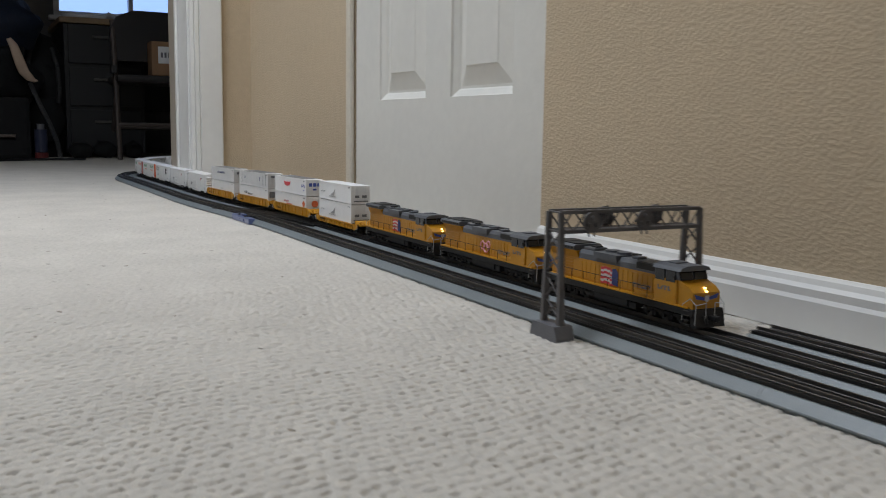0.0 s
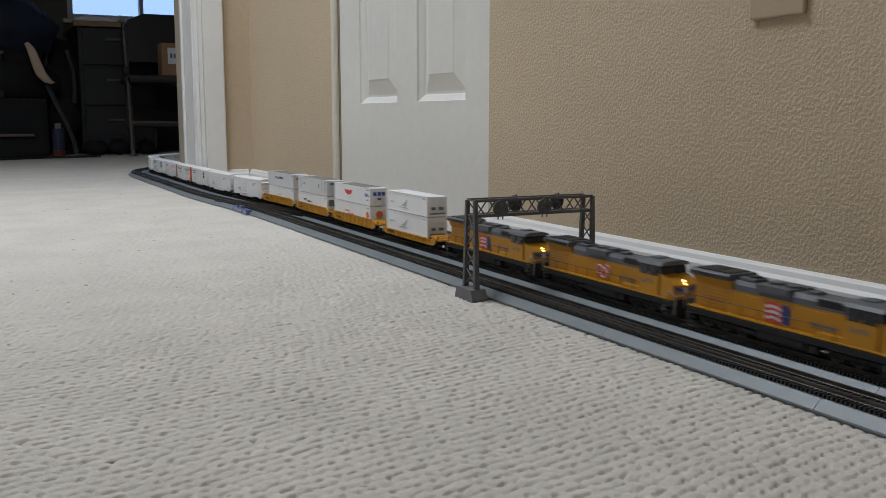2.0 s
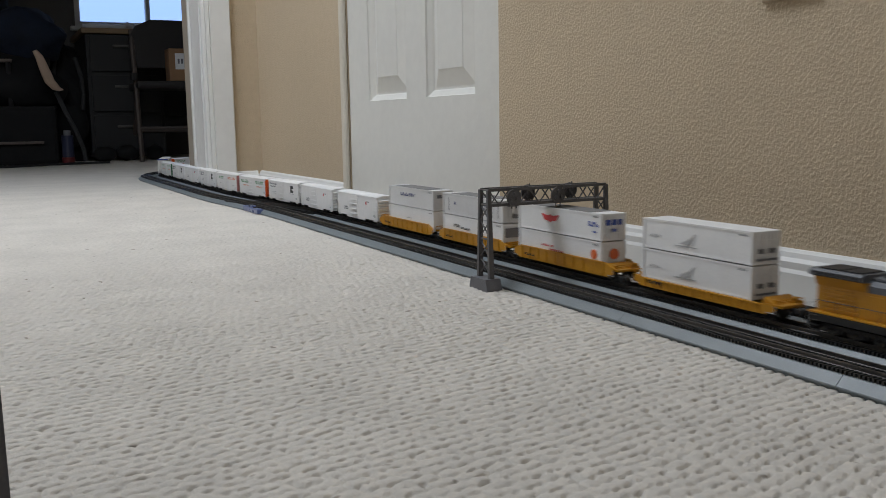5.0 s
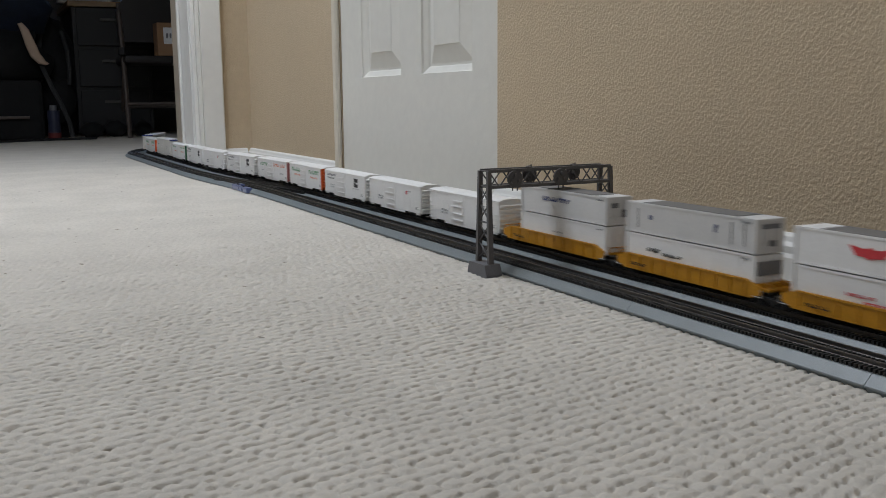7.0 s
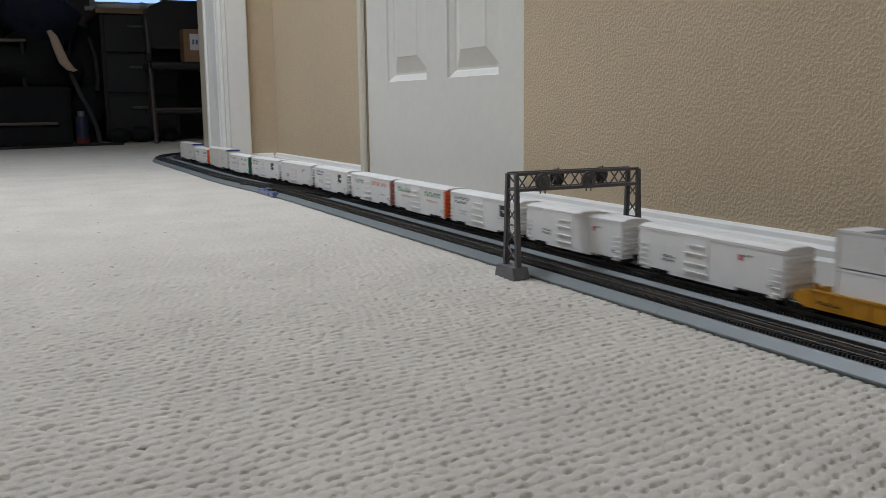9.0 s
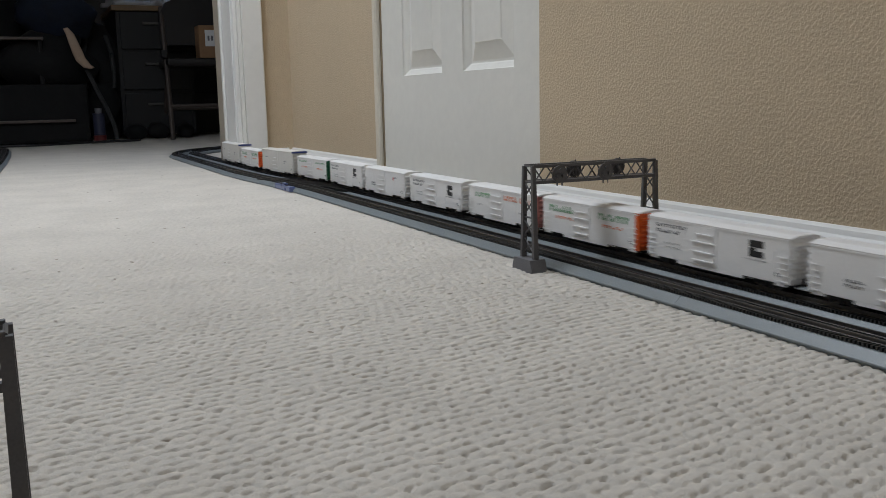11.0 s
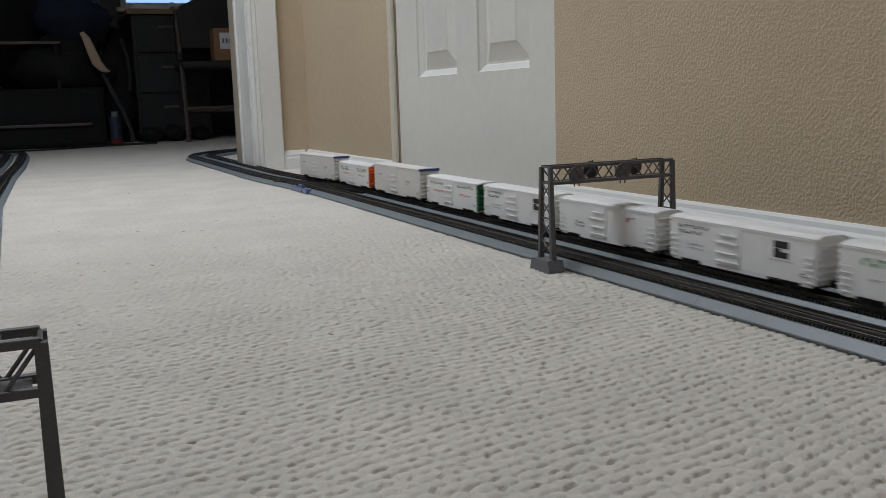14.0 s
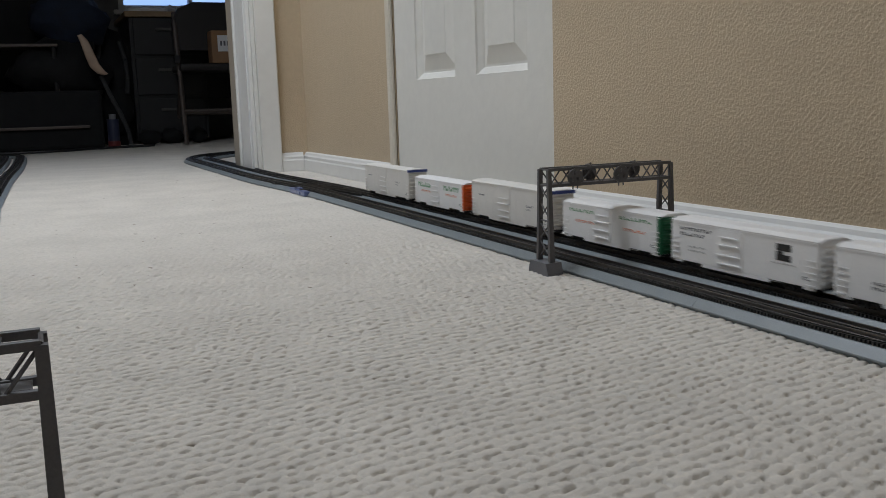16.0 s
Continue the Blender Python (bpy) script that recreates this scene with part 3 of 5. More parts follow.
def signal_bridge():
    """Steel-lattice signal gantry over two tracks; origin in the middle on the floor, spanning x."""
    g = thing("signal_bridge", "dark grey plastic lattice signal bridge spanning two model tracks", "signal bridge", group="signal bridges")
    half = 0.0790
    zb, zt = 0.0945, 0.1116
    r = 0.0016
    for sx in (-1, 1):
        base = B()
        prism(base, [(-0.021, -0.003), (0.021, -0.003), (0.021, 0.002), (0.0170, 0.0125), (-0.0170, 0.0125), (-0.021, 0.002)], "x", sx * half - 0.0095, sx * half + 0.0095)
        leg = part("base_block", base, BRIDGE_BASE, g)
        tower = B()
        foot, head = 0.0130, 0.0092
        fx = 0.0030
        for sy in (-1, 1):
            p = []
            for z, y, x in ((0.011, foot, fx), (zt, head, 0.0022)):
                p.append((y, x, z))
            (y0, x0, z0), (y1, x1, z1) = p
            lo = [(sx * half + a * x0, sy * y0 + b * 0.0022, z0) for a, b in ((-1, -1), (1, -1), (1, 1), (-1, 1))]
            hi = [(sx * half + a * x1, sy * y1 + b * 0.0020, z1) for a, b in ((-1, -1), (1, -1), (1, 1), (-1, 1))]
            lv, hv = [tower.verts.new(c) for c in lo], [tower.verts.new(c) for c in hi]
            for k in range(4):
                tower.faces.new([lv[k], lv[(k + 1) % 4], hv[(k + 1) % 4], hv[k]])
            tower.faces.new(lv[::-1]), tower.faces.new(hv)
        bmesh.ops.recalc_face_normals(tower, faces=tower.faces)
        parts("post", tower, BRIDGE, g)
        lace = B()
        def py(z):
            return foot + (head - foot) * (z - 0.011) / (zt - 0.011)
        levels = [0.020, 0.036, 0.054, 0.058, 0.076, 0.094]
        for a, b in ((0.016, 0.035), (0.035, 0.055), (0.058, 0.077), (0.077, 0.095)):
            for s in (-1, 1):
                rod(lace, (sx * half, s * py(a), a), (sx * half, -s * py(b), b), 0.0009, 5)
        for z in (0.0565, 0.095):
            rod(lace, (sx * half, -py(z), z), (sx * half, py(z), z), 0.0011, 5)
        parts("lacing", lace, BRIDGE, g)
    for y in (-0.0092, 0.0092):
        for z in (zb, zt):
            part("chord", box(B(), -half, half, y - 0.0017, y + 0.0017, z - 0.0017, z + 0.0017, 0.0004), BRIDGE, g)
        bm = B()
        n = 12
        for k in range(n):
            a, b = -half + 2 * half * k / n, -half + 2 * half * (k + 1) / n
            p, q = (zb, zt) if k % 2 else (zt, zb)
            rod(bm, (a, y, p), (b, y, q), 0.00085, 5)
        parts("web", bm, BRIDGE, g)
    bm = B()
    for k in range(13):
        x = -half + 2 * half * k / 12
        rod(bm, (x, -0.0085, zb), (x, 0.0085, zb), 0.0009, 5)
        rod(bm, (x, -0.0085, zt), (x, 0.0085, zt), 0.0009, 5)
    parts("cross_bracing", bm, BRIDGE, g)
    part("walkway", box(B(), -half + 0.004, half - 0.004, -0.006, 0.006, zb + 0.0005, zb + 0.0013), BRIDGE, g)
    for sy, x in ((-1, -0.0490), (-1, 0.0095), (1, -0.0145), (1, 0.0440)):
        y = sy * 0.0135
        h = B()
        zc = 0.1025 if sy < 0 else 0.1050
        disc(h, (x, y, zc), "y", 0.0092, 0.0022, 24)
        for ax, az in ((0, 0.0042), (-0.0038, -0.0022), (0.0038, -0.0022)):
            disc(h, (x + ax, y + sy * 0.002, zc + az), "y", 0.0021, 0.003, 10)
        rod(h, (x, y - sy * 0.004, zc - 0.010), (x, y - sy * 0.004, zc + 0.0105), 0.0008, 6)
        rod(h, (x - 0.003, y, zc - 0.007), (x - 0.003, y, zc - 0.0125), 0.0008, 6)
        rod(h, (x + 0.003, y, zc - 0.007), (x + 0.003, y, zc - 0.0125), 0.0008, 6)
        box(h, x - 0.003, x + 0.003, min(y, y - sy * 0.005), max(y, y - sy * 0.005), zc - 0.002, zc + 0.002)
        part("signal_head", h, BRIDGE, g, "round dark signal head with three lenses")
    return g


tracks()
bridge = signal_bridge()
bridge.matrix_basis = pose(-0.1600, 0.0205, 0)
copy_thing(bridge, pose(-0.8220, -0.5095, 0))


# ---- model railway: rolling stock. local x runs forward, z from the rail head ----
def wheel_mesh(r, wide=0.0028):
    bm = B()
    disc(bm, (0, 0, 0), "y", r, wide, 20)
    disc(bm, (0, wide / 2 + 0.0004, 0), "y", r + 0.0008, 0.0008, 20)
    disc(bm, (0, -wide / 2, 0), "y", r * 0.35, 0.002, 10)
    return mesh_of("wheel", bm, STEEL)


WHEEL_SMALL, WHEEL_BIG = wheel_mesh(0.0052), wheel_mesh(0.0060)


def truck(parent, x, axles, wheel, r):
    n = len(axles)
    bm = B()
    half = axles[-1] + r * 0.9
    for s in (-1, 1):
        y = s * 0.0125
        box(bm, x - half, x + half, y - 0.0011, y + 0.0011, r + 0.0002, r + 0.0038, 0.0004)
        for a in axles:
            box(bm, x + a - 0.0024, x + a + 0.0024, y - 0.0018, y + 0.0018, r - 0.0024, r + 0.0030, 0.0004)
        for a, b in zip(axles, axles[1:]):
            m = x + (a + b) / 2
            box(bm, m - 0.0028, m + 0.0028, y - 0.0016, y + 0.0016, r - 0.003, r + 0.0022, 0.0004)
            rod(bm, (m - 0.001, y + s * 0.0016, r - 0.0025), (m - 0.001, y + s * 0.0016, r + 0.002), 0.0008, 6)
    box(bm, x - 0.003, x + 0.003, -0.012, 0.012, r, r + 0.004)
    t = part("truck", bm, BLACK, parent)
    for a in axles:
        for s in (-1, 1):
            w = new("wheel", wheel)
            w.parent = t
            w.matrix_basis = pose(x + a, s * 0.0083, r, 0, 0, 0 if s < 0 else 180)
    return t


def coupler(parent, x, s):
    bm = B()
    box(bm, min(x, x + s * 0.008), max(x, x + s * 0.008), -0.0016, 0.0016, 0.0088, 0.0122)
    box(bm, min(x + s * 0.006, x + s * 0.012), max(x + s * 0.006, x + s * 0.012), -0.003, 0.003, 0.0084, 0.0126, 0.0006)
    part("coupler", bm, BLACK, parent)


def bars(bm, x0, x1, z0, z1, y, n, rows=1, gap=0.3, lean=0.0):
    """Unreadable lettering as short upright bars on a side face at y."""
    h = (z1 - z0) / rows
    rng = random.Random(int((x0 * 7919 + z0 * 104729) * 1e4))
    for j in range(rows):
        w = (x1 - x0) / n
        for i in range(n):
            a = x0 + i * w
            lo, hi = z0 + j * h + h * 0.10, z0 + (j + 1) * h - h * 0.08
            if n == 1:
                box(bm, a, a + w, min(y, y * 1.014), max(y, y * 1.014), lo, hi)
                continue
            fat = w * rng.uniform(0.28, 0.42)
            box(bm, a, a + fat, min(y, y * 1.014), max(y, y * 1.014), lo, hi - h * rng.choice((0, 0, 0.3)))
            top = rng.random() < 0.6
            box(bm, a + fat, a + w * rng.uniform(0.72, 0.9), min(y, y * 1.014), max(y, y * 1.014), (hi - h * 0.32) if top else lo, hi - h * 0.05 if top else lo + h * 0.3)
    return bm


def both_sides(f):
    for s in (-1, 1):
        f(s)


def locomotive(emblem):
    g = thing("locomotive", {"flag": "yellow and grey model diesel locomotive with flag emblem", "ribbon": "yellow and grey model diesel locomotive with pink emblem"}[emblem], "locomotive", group="locomotives")
    W = 0.0172
    # frame, tank, trucks
    part("frame", box(B(), -0.112, 0.112, -W, W, 0.0112, 0.0172, 0.0006), BLACK, g)
    part("side_sill", box(B(), -0.111, 0.106, -W - 0.0002, W + 0.0002, 0.0173, 0.0188, 0.0003), YELLOW, g)
    bm = B()
    prism(bm, [(-0.013, 0.0025), (0.013, 0.0025), (0.0165, 0.006), (0.0165, 0.0111), (-0.0165, 0.0111), (-0.0165, 0.006)], "x", -0.028, 0.024)
    part("fuel_tank", bm, BLACK, g)
    bm = B()
    both_sides(lambda s: (disc(bm, (-0.036, s * 0.0135, 0.0075), "x", 0.0026, 0.012, 10), box(bm, 0.026, 0.036, s * 0.0135 - 0.0025, s * 0.0135 + 0.0025, 0.004, 0.0104, 0.0004)))
    parts("air_reservoir", bm, BLACK, g)
    for x in (-0.072, 0.070):
        truck(g, x, (-0.0222, 0.0, 0.0222), WHEEL_BIG, 0.0060)
    # long hood with doors and louvres
    hood = part("long_hood", box(B(), -0.108, 0.060, -0.0118, 0.0118, 0.0173, 0.0440, 0.0008), YELLOW, g)
    part("rear_hood", prism(B(), [(-0.0121, 0.0395), (0.0121, 0.0395), (0.0150, 0.0468), (-0.0150, 0.0468)], "x", -0.1085, -0.0605), YELLOW, g)
    bm = B()
    for i in range(16):
        x = -0.060 + i * 0.0072
        both_sides(lambda s: box(bm, x, x + 0.0058, s * 0.0120 - 0.0003, s * 0.0120 + 0.0003, 0.0205, 0.0375))
    parts("hood_door", bm, YELLOW, hood)
    bm = B()
    for k in range(6):
        both_sides(lambda s: box(bm, -0.102, -0.070, s * 0.0122 - 0.0004, s * 0.0122 + 0.0004, 0.021 + k * 0.0030, 0.0222 + k * 0.0030))
    part("grille", bm, YELLOW, hood)
    # roof
    bm = B()
    prism(bm, [(-0.0122, 0.0398), (0.0122, 0.0398), (0.0122, 0.0450), (0.0095, 0.0485), (-0.0095, 0.0485), (-0.0122, 0.0450)], "x", -0.060, 0.062)
    part("hood_roof", bm, LOCO_GREY, g)
    bm = B()
    prism(bm, [(-0.0148, 0.0469), (0.0148, 0.0469), (0.0172, 0.0482), (0.0172, 0.0512), (0.0150, 0.0528), (-0.0150, 0.0528), (-0.0172, 0.0512), (-0.0172, 0.0482)], "x", -0.112, -0.062)
    part("radiator", bm, LOCO_GREY, g, "grey flared radiator hood at the rear")
    bm = B()
    for k in range(9):
        both_sides(lambda s: box(bm, -0.108 + k * 0.005, -0.1045 + k * 0.005, s * 0.0173 - 0.0003, s * 0.0173 + 0.0003, 0.0487, 0.0508))
    part("radiator_grille", bm, BLACK, g)
    bm = B()
    prism(bm, [(-0.0150, 0.0440), (0.0150, 0.0440), (0.0155, 0.0500), (-0.0155, 0.0500)], "x", -0.032, 0.004)
    box(bm, -0.058, -0.040, -0.008, 0.008, 0.0484, 0.0515, 0.0008)
    disc(bm, (-0.022, 0, 0.0508), "z", 0.007, 0.0022, 18)
    disc(bm, (-0.004, 0, 0.0508), "z", 0.007, 0.0022, 18)
    box(bm, 0.014, 0.024, -0.005, 0.005, 0.0484, 0.0508, 0.0006)
    parts("roof_equipment", bm, LOCO_GREY, g)
    for x0, x1 in ((-0.106, -0.086), (-0.084, -0.066)):
        part("radiator_fan_hatch", box(B(), x0, x1, -0.0125, 0.0125, 0.0529, 0.0538, 0.0003), BLACK, g)
    for s in (-1, 1):
        part("roof_vent", box(B(), 0.030, 0.056, s * 0.0112 - 0.0012, s * 0.0112 + 0.0012, 0.0420, 0.0478, 0.0004), BLACK, g)
        part("flank_box", box(B(), -0.030, 0.002, s * 0.0122 - 0.0008, s * 0.0122 + 0.0008, 0.0415, 0.0470, 0.0005), LOCO_GREY, g)
        part("battery_box", box(B(), 0.034, 0.060, s * 0.0135 - 0.0030, s * 0.0135 + 0.0030, 0.0188, 0.0225, 0.0005), YELLOW, g)
        part("sand_filler", disc(B(), (0.088, s * 0.0168, 0.0250), "y", 0.0016, 0.0012, 10), YELLOW, g)
        part("mirror", box(B(), 0.0880, 0.0895, s * 0.0178 - 0.0010, s * 0.0178 + 0.0010, 0.0400, 0.0435), BLACK, g)
    part("exhaust_stack", box(B(), -0.052, -0.042, -0.004, 0.004, 0.0514, 0.0530, 0.0004), BLACK, g)
    part("horn", chain(B(), [(0.006, 0.003, 0.0485), (0.006, 0.003, 0.0510), (0.012, 0.003, 0.0512)], 0.0009, 6), STEEL, g)
    # cab
    part("cab", box(B(), 0.0605, 0.0905, -W + 0.0004, W - 0.0004, 0.0173, 0.0400, 0.0008), YELLOW, g)
    bm = B()
    prism(bm, [(0.0605, 0.0400), (0.0930, 0.0400), (0.0895, 0.0485), (0.0605, 0.0485)], "y", -W + 0.0010, W - 0.0010)
    part("cab_upper", bm, LOCO_GREY, g)
    bm = B()
    both_sides(lambda s: (box(bm, 0.0625, 0.0745, s * (W - 0.0006) - 0.0006, s * (W - 0.0006) + 0.0006, 0.0375, 0.0472), box(bm, 0.0765, 0.0885, s * (W - 0.0006) - 0.0006, s * (W - 0.0006) + 0.0006, 0.0375, 0.0472)))
    both_sides(lambda s: prism(bm, [(0.0928, 0.0398), (0.0942, 0.0398), (0.0914, 0.0474), (0.0900, 0.0474)], "y", min(s * 0.0012, s * 0.0145), max(s * 0.0012, s * 0.0145)))
    parts("cab_window", bm, DARK_GLASS, g, "dark glossy cab windows")
    bm = B()
    prism(bm, [(-W - 0.0004, 0.0476), (W + 0.0004, 0.0476), (W * 0.88, 0.0505), (W * 0.55, 0.0520), (-W * 0.55, 0.0520), (-W * 0.88, 0.0505)], "x", 0.0585, 0.0950)
    box(bm, 0.066, 0.078, -0.007, 0.007, 0.0514, 0.0532, 0.0006)
    part("cab_roof", bm, LOCO_GREY, g)
    # nose with headlights, wings
    bm = B()
    prism(bm, [(0.0904, 0.0173), (0.1095, 0.0173), (0.1095, 0.0310), (0.1040, 0.0355), (0.0904, 0.0405)], "y", -0.0152, 0.0152)
    part("nose", bm, YELLOW, g)
    bm = B()
    for z in (0.0345, 0.0318):
        disc(bm, (0.1072 + (0.0345 - z) * 0.7, 0.0, z), "x", 0.0010, 0.0022, 12)
    part("headlight", bm, LAMP_YELLOW, g, "pair of lit headlights on the nose")
    bm = B()
    both_sides(lambda s: prism(bm, [(s * 0.001, 0.0265), (s * 0.0135, 0.0300), (s * 0.0115, 0.0260), (s * 0.001, 0.0240)], "x", 0.1096, 0.1100))
    part("wing_emblem", bm, BLUE_PRINT, g, "blue wing emblem across the nose")
    part("nose_shield", prism(B(), [(-0.0024, 0.0285), (0.0024, 0.0285), (0.0024, 0.0245), (0, 0.0225), (-0.0024, 0.0245)], "x", 0.1101, 0.1104), WHITE_PRINT, g)
    bm = B()
    prism(bm, [(0.1085, 0.0022), (0.1165, 0.0022), (0.1130, 0.0172), (0.1085, 0.0172)], "y", -0.0160, 0.0160)
    prism(bm, [(-0.1085, 0.0030), (-0.1130, 0.0030), (-0.1125, 0.0172), (-0.1085, 0.0172)], "y", -0.0160, 0.0160)
    parts("pilot", bm, BLACK, g)
    bm = B()
    for x in (0.1010, -0.1085):
        for k in range(4):
            both_sides(lambda s: box(bm, x, x + 0.007, s * 0.0162 - 0.0016, s * 0.0162 + 0.0016, 0.0032 + k * 0.0040, 0.0040 + k * 0.0040))
    parts("step", bm, STEEL, g)
    # railings
    for s in (-1, 1):
        y = s * 0.0168
        bm = B()
        for k in range(9):
            x = -0.104 + k * 0.0195
            rod(bm, (x, y, 0.0186), (x, y, 0.0282), 0.0004, 4)
        rod(bm, (-0.104, y, 0.0282), (0.056, y, 0.0282), 0.0003, 4)
        part("side_handrail", bm, BLACK, g)
        y = s * 0.0165
        part("end_handrail", chain(B(), [(0.1145, y, 0.0045), (0.1145, y * 0.95, 0.0215), (0.1075, y, 0.0265), (0.0985, y, 0.0200), (0.0985, y, 0.0060)], 0.00042, 5), PALE_PRINT, g, "pale end handrail over the steps")
        part("end_handrail", chain(B(), [(-0.1120, y, 0.0045), (-0.1120, y, 0.0240), (-0.1060, y, 0.0260)], 0.00042, 5), PALE_PRINT, g)
        part("end_handrail", chain(B(), [(0.1150, s * 0.0050, 0.0100), (0.1150, s * 0.0050, 0.0230), (0.1145, y * 0.95, 0.0215)], 0.00042, 5), PALE_PRINT, g)
    for y in (-0.007, -0.004, 0.004, 0.007):
        part("air_hose", chain(B(), [(0.1150, y, 0.0125), (0.1165, y, 0.0080), (0.1160, y * 0.8, 0.0050)], 0.0006, 5), STEEL, g)
    coupler(g, 0.1125, 1)
    coupler(g, -0.1125, -1)
    # emblems and lettering
    if emblem == "flag":
        bm, bm2, bm3 = B(), B(), B()
        for s in (-1, 1):
            y = s * 0.0124
            a = lambda q: (min(q, q + s * 0.0003), max(q, q + s * 0.0003))
            for k in range(7):
                for i in range(4):
                    z = 0.0200 + k * 0.0023 + 0.0010 * math.sin(i * 1.3)
                    x0 = -0.0225 + i * 0.0048
                    if k % 2 == 0:
                        box(bm, x0, x0 + 0.0048, *a(y), z, z + 0.0023)
                    else:
                        box(bm2, x0, x0 + 0.0048, *a(y), z, z + 0.0023)
            prism(bm3, [(-0.0045, 0.0215), (0.0045, 0.0200), (0.0045, 0.0335), (0.0005, 0.0368), (-0.0045, 0.0360)], "y", *a(y + s * 0.0004))
        parts("flag_stripe", bm, RED_LOGO, g)
        parts("flag_stripe", bm2, WHITE_PRINT, g)
        part("flag_blue", bm3, NAVY, g)
    else:
        bm = B()
        for s in (-1, 1):
            y = s * 0.0124
            for cx, cz, rr in ((-0.010, 0.0295, 0.0046), (-0.002, 0.0270, 0.0052), (0.0035, 0.0315, 0.0038)):
                for k in range(14):
                    a0, a1 = 2 * math.pi * k / 14, 2 * math.pi * (k + 1) / 14
                    rod(bm, (cx + rr * math.cos(a0), y, cz + rr * math.sin(a0)), (cx + rr * math.cos(a1), y, cz + rr * math.sin(a1)), 0.0011, 5)
        parts("ribbon_emblem", bm, PINK, g, "pink looped emblem")
    bm = B()
    both_sides(lambda s: bars(bm, 0.026, 0.052, 0.0235, 0.0290, s * 0.0124, 9))
    part("lettering", bm, GREY_PRINT, g)
    bm = B()
    both_sides(lambda s: bars(bm, 0.066, 0.084, 0.0285, 0.0335, s * (W - 0.0003), 4))
    part("cab_number", bm, GREY_PRINT, g)
    return g


def reefer(kind):
    tall = kind == "blue"
    L = 0.226 if tall else 0.193
    H = 0.0580 if tall else 0.0500
    words = {"plain": "white model refrigerator car with small grey lettering", "badge": "white model refrigerator car with a black square badge",
             "orange": "white model refrigerator car with an orange end and juice lettering", "red": "white model refrigerator car with a faded red ribbed end",
             "green": "white model refrigerator car with a dark green end", "blue": "long cream model refrigerator car with a blue roof edge"}
    g = thing("refrigerator_car", words[kind], "railcar", group="refrigerator cars")
    W, z0 = 0.0170, 0.0080
    h = L / 2
    paint = REEFER_CREAM if tall else REEFER_WHITE
    part("body", box(B(), -h, h, -W, W, z0, H - 0.0022, 0.0007), paint, g)
    bm = B()
    prism(bm, [(-W - 0.0005, H - 0.0024), (W + 0.0005, H - 0.0024), (W * 0.55, H), (-W * 0.55, H)], "x", -h - 0.001, h + 0.001)
    roof = part("roof", bm, paint if tall else REEFER_WHITE, g)
    end = {"orange": END_ORANGE, "red": END_RED, "green": END_GREEN}.get(kind, paint)
    for s in (1, -1):
        bm = B()
        x = s * h
        box(bm, min(x, x + s * 0.0008), max(x, x + s * 0.0008), -W + 0.0005, W - 0.0005, z0 + 0.0005, H - 0.0030)
        e = part("end_panel", bm, end if s == 1 else paint, g)
        bm = B()
        for k in range(6):
            z = z0 + 0.004 + k * (H - z0 - 0.009) / 6
            prism(bm, [(x + s * 0.0006, z), (x + s * 0.0042, z + 0.0020), (x + s * 0.0042, z + 0.0027), (x + s * 0.0006, z + 0.0042)], "y", -W + 0.0022, W - 0.0022)
        parts("end_rib", bm, end if s == 1 else paint, e, {"orange": "orange end rib", "red": "faded red end rib", "green": "dark green end rib"}.get(kind, "") if s == 1 else "")
        if end is not paint and s == 1:
            bm = B()
            both_sides(lambda q: box(bm, h - 0.0055, h + 0.0004, q * W - 0.0004, q * W + 0.0004, z0, H - 0.0026))
            parts("end_wrap", bm, end, g)
    if tall:
        bm = B()
        box(bm, h - 0.002, h + 0.0032, -W - 0.0008, W + 0.0008, H - 0.0050, H - 0.0010)
        box(bm, -h - 0.0028, -h - 0.001, -W * 0.7, W * 0.7, H - 0.0050, H - 0.0020)
        parts("roof_edge", bm, END_BLUE, g, "dark blue roof edge")
    bm = B()
    for k in range(1, 10):
        x = -h + L * k / 10
        if abs(x) > 0.02:
            both_sides(lambda s: box(bm, x - 0.0004, x + 0.0004, s * W - 0.00015, s * W + 0.00015, z0 + 0.001, H - 0.0045))
    both_sides(lambda s: box(bm, -h, h, s * W - 0.0006, s * W + 0.0006, H - 0.0046, H - 0.0036))
    parts("side_batten", bm, paint, g)
    # door with its bars, sills, ladders
    bm = B()
    both_sides(lambda s: box(bm, -0.028, 0.006, s * W - 0.0007, s * W + 0.0007, z0 + 0.001, H - 0.005, 0.0003))
    parts("door", bm, paint, g)
    bm = B()
    for z, x0, x1 in ((0.0125, -0.026, 0.004), (0.0205, -0.027, 0.002), (0.0300, -0.027, 0.002), (0.0375, -0.022, 0.000)):
        both_sides(lambda s: box(bm, x0, x1, s * (W + 0.0015) - 0.0008, s * (W + 0.0015) + 0.0008, z, z + 0.0011))
    parts("door_bar", bm, REEFER_WHITE, g)
    bm = B()
    for sx in (-1, 1):
        for k in range(5):
            z = z0 + 0.002 + k * 0.0052
            both_sides(lambda s: box(bm, min(sx * (h - 0.002), sx * (h - 0.012)), max(sx * (h - 0.002), sx * (h - 0.012)), s * (W + 0.0010) - 0.0005, s * (W + 0.0010) + 0.0005, z, z + 0.0007))
    parts("ladder_rung", bm, REEFER_WHITE, g)
    bm = B()
    both_sides(lambda s: box(bm, -h * 0.52, h * 0.42, s * (W - 0.0006) - 0.0006, s * (W - 0.0006) + 0.0006, z0 - 0.0028, z0 + 0.0002))
